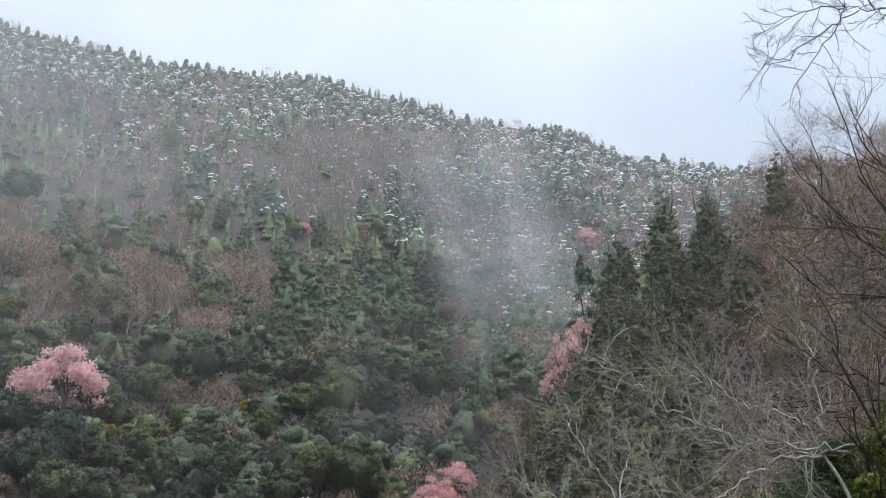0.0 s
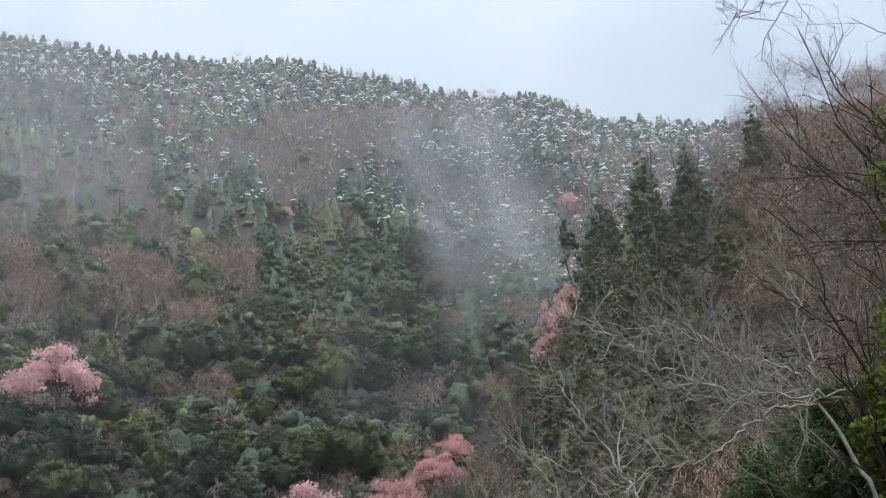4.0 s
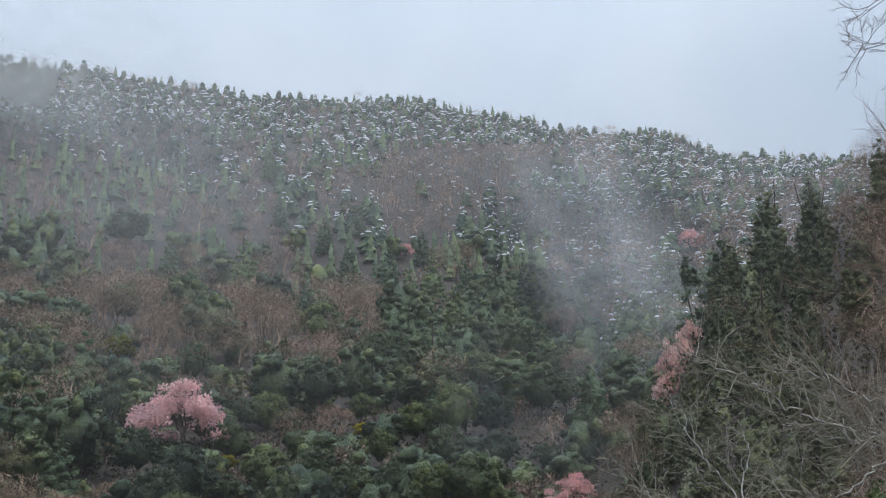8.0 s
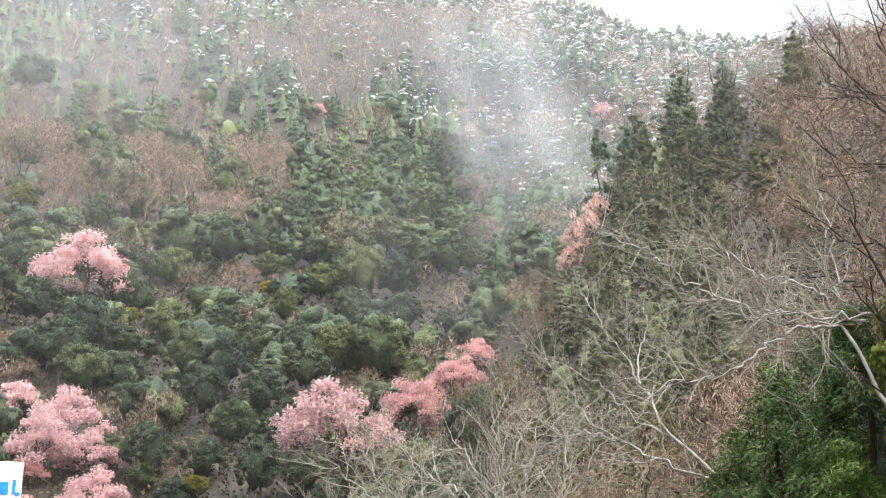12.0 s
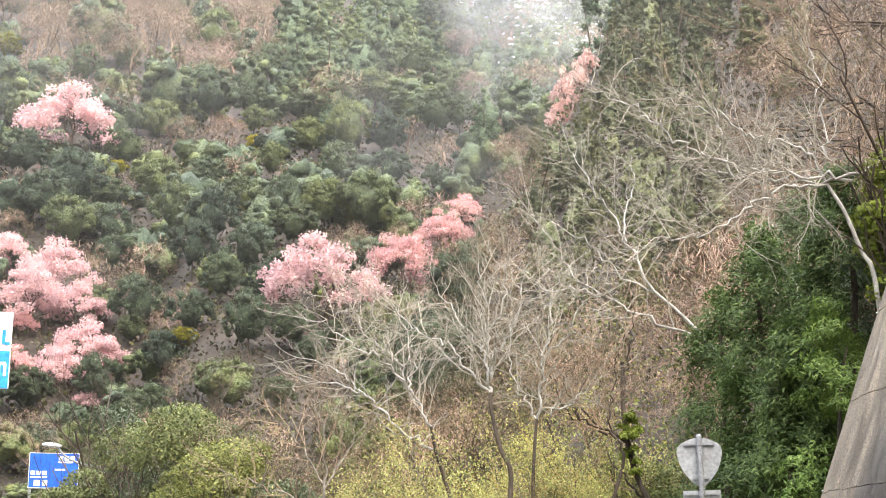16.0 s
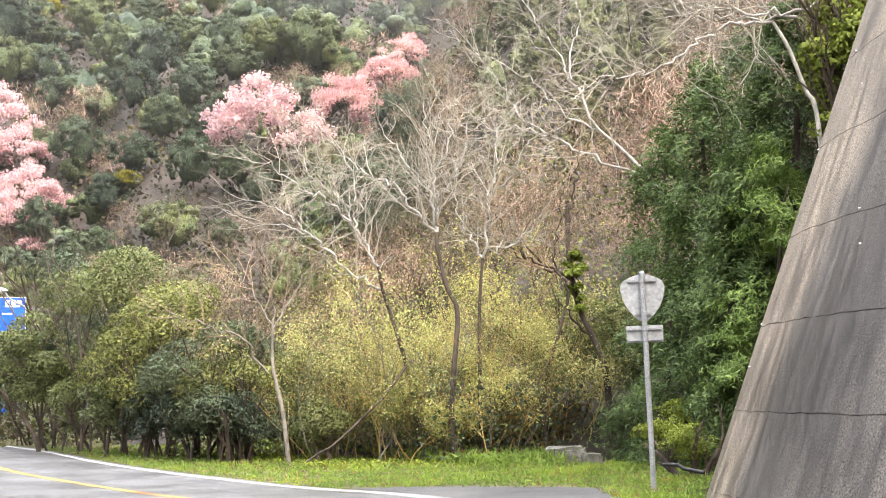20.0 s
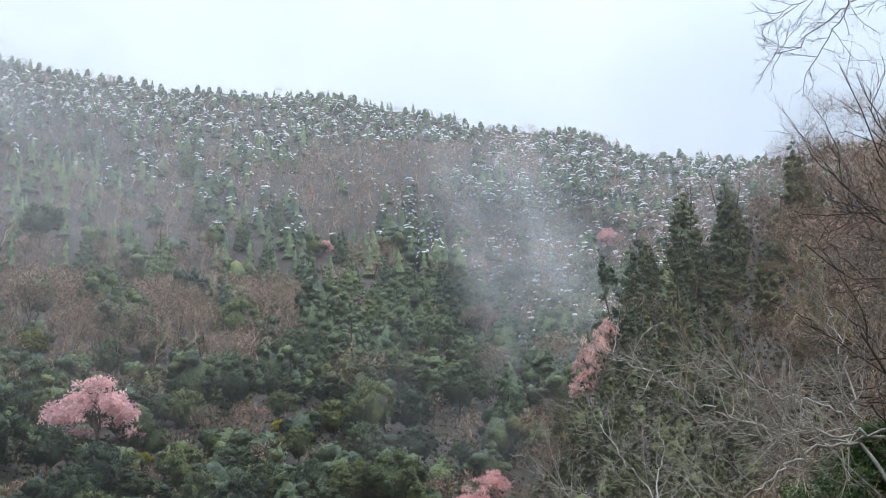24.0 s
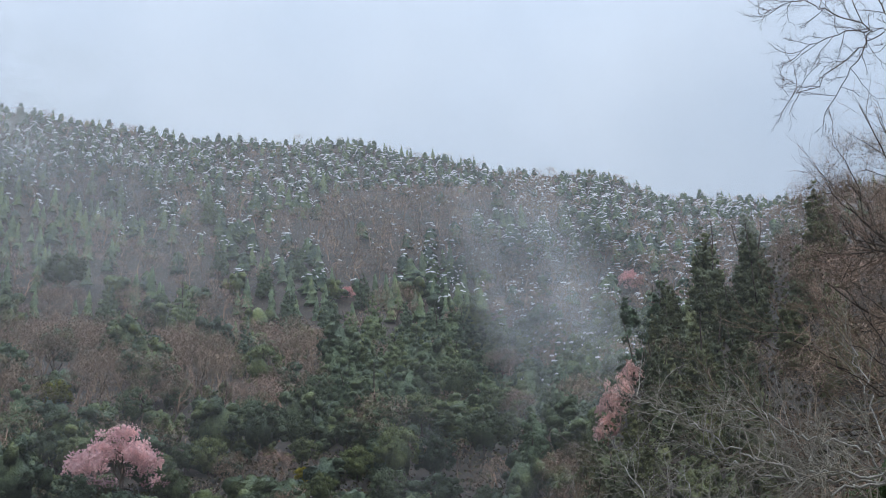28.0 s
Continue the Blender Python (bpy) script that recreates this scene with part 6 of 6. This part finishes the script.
# bright spring foliage over the wall's edge
for i, (az, r, w, h, z) in enumerate([(20.4, 27.5, 2.6, 5.0, 6.2), (21.6, 28.5, 2.8, 6.0, 7.6), (22.6, 28.5, 3.0, 7.4, 9.0), (23.6, 29.5, 3.2, 8.4, 10.2), (25.0, 29.5, 3.6, 9.4, 10.4), (26.6, 28.0, 3.6, 9.0, 10.4), (19.4, 27.0, 2.2, 4.4, 5.2), (28.6, 26, 3.6, 8.6, 10.4)]):
    bush("spring_shrub", "fresh yellow-green shrub hanging over the wall", az, r, w, h, M_SPRING if i % 4 != 3 else M_BUSH, 7500, 0.13, 1600 + i, "spring shrubs above the wall", 0.3, 22, 3, tilt=0.3, z=z)

for i, (az, r, w, h) in enumerate([(29.6, 31, 5.0, 13.5), (31.6, 29, 5.0, 14.5), (28.2, 36, 4.6, 13.0)]):
    bush("bank_tree", "dark evergreen tree on the bank above the wall", az, r, w, h, M_OAK, 6000, 0.24, 1700 + i, "evergreens above the wall", 0.5, 20, 1, "tree")

# fallen branch leaning in the thicket
rng = np.random.default_rng(71)
fallen = [(np.array([np.array([-1.9, 32.0, 0.15]) + (np.array([0.45, 32.6, 2.3]) - np.array([-1.9, 32.0, 0.15])) * u + np.array([0, 0, -0.25 * math.sin(math.pi * u)]) + rng.normal(size=3) * 0.03 for u in np.linspace(0, 1, 9)]), np.linspace(0.022, 0.036, 9), 3)]
tagged(new("fallen_branch", quads("fallen_branch", *tubes(fallen, (2, 3, 4, 7)), M_BARK, True)), "grey broken branch leaning in the thicket", "branch")

# ---------------------------------------------------------------- brush, grass, litter
def brush_cards(name, label, mat, n, seed, where, size, upright, category):
    rng = np.random.default_rng(seed)
    p = where(rng, n)
    nrm = unit(rng.normal(size=(len(p), 3)) * (1, 1, 0.15 if upright else 0.5) + (0, 0, 0 if upright else 1))
    s = size(p) if callable(size) else np.full(len(p), size)
    tagged(new(name, quads(name, *cards(rng, p, nrm, s, 0.16 if upright else 0.6), mat)), label, category, kind="stuff")


def on_slope(r0, r1, a0, a1, lift):
    def f(rng, n):
        r = np.exp(rng.uniform(np.log(r0), np.log(r1), n))
        a = rng.uniform(a0, a1, n)
        z = ground_z(a, r) + rng.uniform(0.0, 1.0, n) * lift * (0.4 + r / 300)
        return np.stack([r * np.sin(np.radians(a)), r * np.cos(np.radians(a)), z], 1)
    return f


def by_road(d0, d1, i0, i1, tall):
    def f(rng, n):
        u = rng.uniform(i0, i1, n)
        i = u.astype(int)
        e = edge[i] + (edge[i + 1] - edge[i]) * (u - i)[:, None]
        p = e + inward[i] * rng.uniform(d0, d1, n)[:, None]
        ap = (p[:, 0] > -0.8) & (p[:, 0] < 3.55) & (p[:, 1] < 25.0 - 0.35 * np.clip(p[:, 0] - 1, 0, 9)) & (p[:, 1] > 18.6)
        p = p[~ap]
        return np.c_[p, rng.uniform(0.02, tall, len(p))]
    return f


def far_size(p):
    return 0.12 + 0.003 * np.hypot(p[:, 0], p[:, 1])


M_UNDER = leafy("undergrowth", (0.035, 0.036, 0.02), (0.075, 0.077, 0.04), (0.125, 0.12, 0.065), patch=0.06, far=True)
M_UNDER_BROWN = leafy("brown_undergrowth", (0.05, 0.038, 0.03), (0.1, 0.076, 0.06), (0.165, 0.125, 0.1), patch=0.06, tones=GREYS, far=True)
brush_cards("undergrowth", "dull green undergrowth covering the slopes", M_UNDER, 34000, 1, on_slope(50, 190, -29, 22, 2.4), far_size, False, "undergrowth")
brush_cards("undergrowth", "brown winter undergrowth covering the slopes", M_UNDER_BROWN, 22000, 2, on_slope(55, 190, -31, 24, 1.6), far_size, False, "undergrowth")
brush_cards("brush", "brown leafless brush behind the thicket", M_TWIG_RED, 9000, 3, on_slope(44, 62, -8, 18, 6.0), 0.32, True, "brush")
brush_cards("brush", "greenish brush behind the thicket", M_BUSH, 11000, 4, on_slope(38, 60, -8, 19, 6.0), 0.17, False, "brush")
brush_cards("brush", "dark low brush under the thicket", M_OAK, 9000, 10, on_slope(36, 44, -9, 12, 2.6), 0.12, False, "brush")
brush_cards("brush", "low dark growth under the roadside bushes", M_OAK, 11000, 12, by_road(-10, -5.6, 8, 44, 1.9), 0.14, False, "brush")
brush_cards("brush", "low olive growth under the roadside bushes", M_BUSH, 8000, 13, by_road(-10, -5.6, 8, 44, 2.3), 0.13, False, "brush")
brush_cards("brush", "evergreen growth behind the roadside bushes", M_OAK, 7000, 14, on_slope(52, 74, -14.5, -6, 4.5), 0.2, False, "brush")
brush_cards("grass", "green roadside grass", M_GRASS, 26000, 5, by_road(-9, -0.2, 22, 82, 0.12), 0.17, True, "grass")
brush_cards("grass", "tall tufts of grass along the back of the verge", M_GRASS, 5200, 17, by_road(-8.6, -6.0, 24, 46, 0.3), 0.34, True, "grass")
brush_cards("grass", "low weeds in patches on the verge", M_SPRING, 4200, 18, by_road(-7.6, -3.0, 30, 44, 0.16), 0.09, False, "weeds")
brush_cards("leaf_litter", "brown leaves scattered over the verge", M_LITTER, 1800, 19, by_road(-8.5, -2.0, 26, 44, 0.12), 0.08, False, "fallen leaves")
brush_cards("dry_grass", "straw-coloured dry grass on the verge", M_DRY, 6000, 11, by_road(-9, -0.3, 22, 82, 0.1), 0.16, True, "grass")
brush_cards("dry_stalks", "dry brown stalks at the foot of the thicket", M_DRY, 3200, 6, by_road(-9.5, -7.4, 24, 41, 0.5), 0.3, True, "dry stalks")
brush_cards("weeds", "weeds at the foot of the wall", M_GRASS, 1600, 7, lambda g, n: np.c_[g.normal(4.05, 0.2, n) + (w := g.uniform(0, 1, n)) * 0.3, 20.4 - 6.0 * w, g.uniform(0.02, 0.2, n)], 0.16, True, "weeds")
brush_cards("leaf_litter", "red-brown fallen leaves beside the wall", M_LITTER, 3200, 8, lambda g, n: np.c_[4.2 - 0.13 * np.abs(g.normal(size=n)) + 0.1 * g.uniform(-1, 1, n), 17.4 + 3.0 * g.uniform(0, 1, n), g.uniform(0.02, 0.07, n)], 0.075, False, "fallen leaves")
brush_cards("leaf_litter", "brown fallen leaves at the foot of the thicket", M_LITTER, 5200, 15, by_road(-10.0, -6.3, 26, 44, 0.35), 0.12, False, "fallen leaves")
brush_cards("dry_stalks", "tall pale dry stalks inside the thicket", M_DRY, 2600, 16, by_road(-10.5, -7.4, 26, 42, 1.7), 0.75, True, "dry stalks")
brush_cards("near_grass", "grass tuft at the near kerb", M_GRASS, 700, 9, lambda g, n: np.c_[g.normal(-4.95, 0.16, n), g.normal(17.3, 0.3, n), g.uniform(0.02, 0.3, n)], 0.22, True, "grass")


# ---------------------------------------------------------------- mist drifting over the slopes: thin veils at real distances
def veil_material(name, strength, scale, seed):
    """Mist: lit by the sky, thinning out towards the veil's rim and in wisps."""
    m, n, l, b, out = material(name)
    n.remove(b)
    uv = n.new("ShaderNodeUVMap")
    sep = n.new("ShaderNodeSeparateXYZ")
    l.new(uv.outputs[0], sep.inputs[0])

    def rise(sock, a, c):
        r = n.new("ShaderNodeMapRange")
        r.interpolation_type = "SMOOTHSTEP"
        r.inputs["From Min"].default_value, r.inputs["From Max"].default_value = a, c
        l.new(sock, r.inputs["Value"])
        return r.outputs[0]

    def times(a, c):
        k = n.new("ShaderNodeMath")
        k.operation = "MULTIPLY"
        for s, v in zip(k.inputs, (a, c)):
            if isinstance(v, float):
                s.default_value = v
            else:
                l.new(v, s)
        return k.outputs[0]

    t = n.new("ShaderNodeTexNoise")
    t.noise_dimensions = "4D"
    t.inputs["W"].default_value = seed
    t.inputs["Scale"].default_value, t.inputs["Detail"].default_value, t.inputs["Roughness"].default_value, t.inputs["Distortion"].default_value = scale, 6, 0.55, 0.3
    c = n.new("ShaderNodeTexCoord")
    l.new(c.outputs["Object"], t.inputs["Vector"])
    f = times(rise(sep.outputs[0], 0.0, 0.35), rise(sep.outputs[0], 1.0, 0.65))
    f = times(f, times(rise(sep.outputs[1], 0.0, 0.35), rise(sep.outputs[1], 1.0, 0.6)))
    f = times(times(f, rise(t.outputs["Fac"], 0.25, 0.75)), strength)
    d, tl, tr = n.new("ShaderNodeBsdfDiffuse"), n.new("ShaderNodeBsdfTranslucent"), n.new("ShaderNodeBsdfTransparent")
    d.inputs[0].default_value = tl.inputs[0].default_value = (0.93, 0.95, 0.97, 1)
    mx, ms = n.new("ShaderNodeMixShader"), n.new("ShaderNodeMixShader")
    mx.inputs[0].default_value = 0.5
    l.new(d.outputs[0], mx.inputs[1])
    l.new(tl.outputs[0], mx.inputs[2])
    l.new(f, ms.inputs[0])
    l.new(tr.outputs[0], ms.inputs[1])
    l.new(mx.outputs[0], ms.inputs[2])
    l.new(ms.outputs[0], out.inputs[0])
    return m


def veil(az0, az1, el0, el1, r, strength, scale, seed, label, slope=0.25, wide=0.0):
    """A veil of mist standing over the slope, leaning back with it."""
    k, j = 15, 9
    v, uv = [], []
    for a in range(k):
        for e in range(j):
            x, y = a / (k - 1), e / (j - 1)
            az = az0 + (az1 - az0) * x + wide * (y - 0.5)
            el = el0 + (el1 - el0) * y
            rr = r * (1 + slope * (y - 0.3)) * (1 + 0.03 * math.sin(x * 9 + seed))
            v.append((rr * math.sin(radians(az)), rr * math.cos(radians(az)), EYE.z + rr * math.tan(radians(el))))
            uv.append((x, y))
    q = [(a * j + e, (a + 1) * j + e, (a + 1) * j + e + 1, a * j + e + 1) for a in range(k - 1) for e in range(j - 1)]
    me = quads("mist_veil", np.array(v), np.array(q), veil_material("mist", strength, scale, seed), True)
    layer = me.uv_layers.new(name="UVMap")
    for lp in me.loops:
        layer.data[lp.index].uv = uv[lp.vertex_index]
    tagged(new("mist", me), label, "mist", kind="stuff")


veil(-45, 45, -8, 60, 64, 0.02, 0.01, 8.0, "faint rain haze over the roadside", 0.1)
veil(-8, 44, 4, 44, 57, 0.04, 0.02, 10.0, "faint rain haze drifting before the spur", 0.15)
veil(-42, 36, 6, 50, 100, 0.03, 0.008, 9.0, "faint rain haze before the slope", 0.15)
veil(-42, 36, 10, 50, 190, 0.07, 0.006, 1.0, "thin mist over the wooded slope", 0.2)
veil(-42, 36, 16, 52, 290, 0.09, 0.005, 2.0, "thin mist over the higher slope", 0.2)
veil(-42, 36, 19, 50, 400, 0.2, 0.005, 3.0, "mist below the snowy ridge", 0.2)
veil(-5.5, 7.5, 10.5, 23.5, 140, 0.24, 0.02, 13.4, "thin mist lying in the foot of the gully", 0.2, -1.0)
veil(0.0, 9.0, 12.5, 26.5, 165, 0.5, 0.018, 12.6, "white mist rising from the gully", 0.3, -2.5)
veil(-2.0, 6.5, 20.0, 30.0, 240, 0.42, 0.014, 11.3, "wisp of mist above the gully", 0.2, -3.0)
veil(-27, -12, 22.5, 33.0, 300, 0.16, 0.014, 6.0, "bank of mist lying on the shoulder of the mountain", 0.2, -3.0)
veil(-40, -14, 26.5, 37.0, 480, 0.4, 0.016, 7.0, "cloud hiding the end of the ridge", 0.1, 0.0)
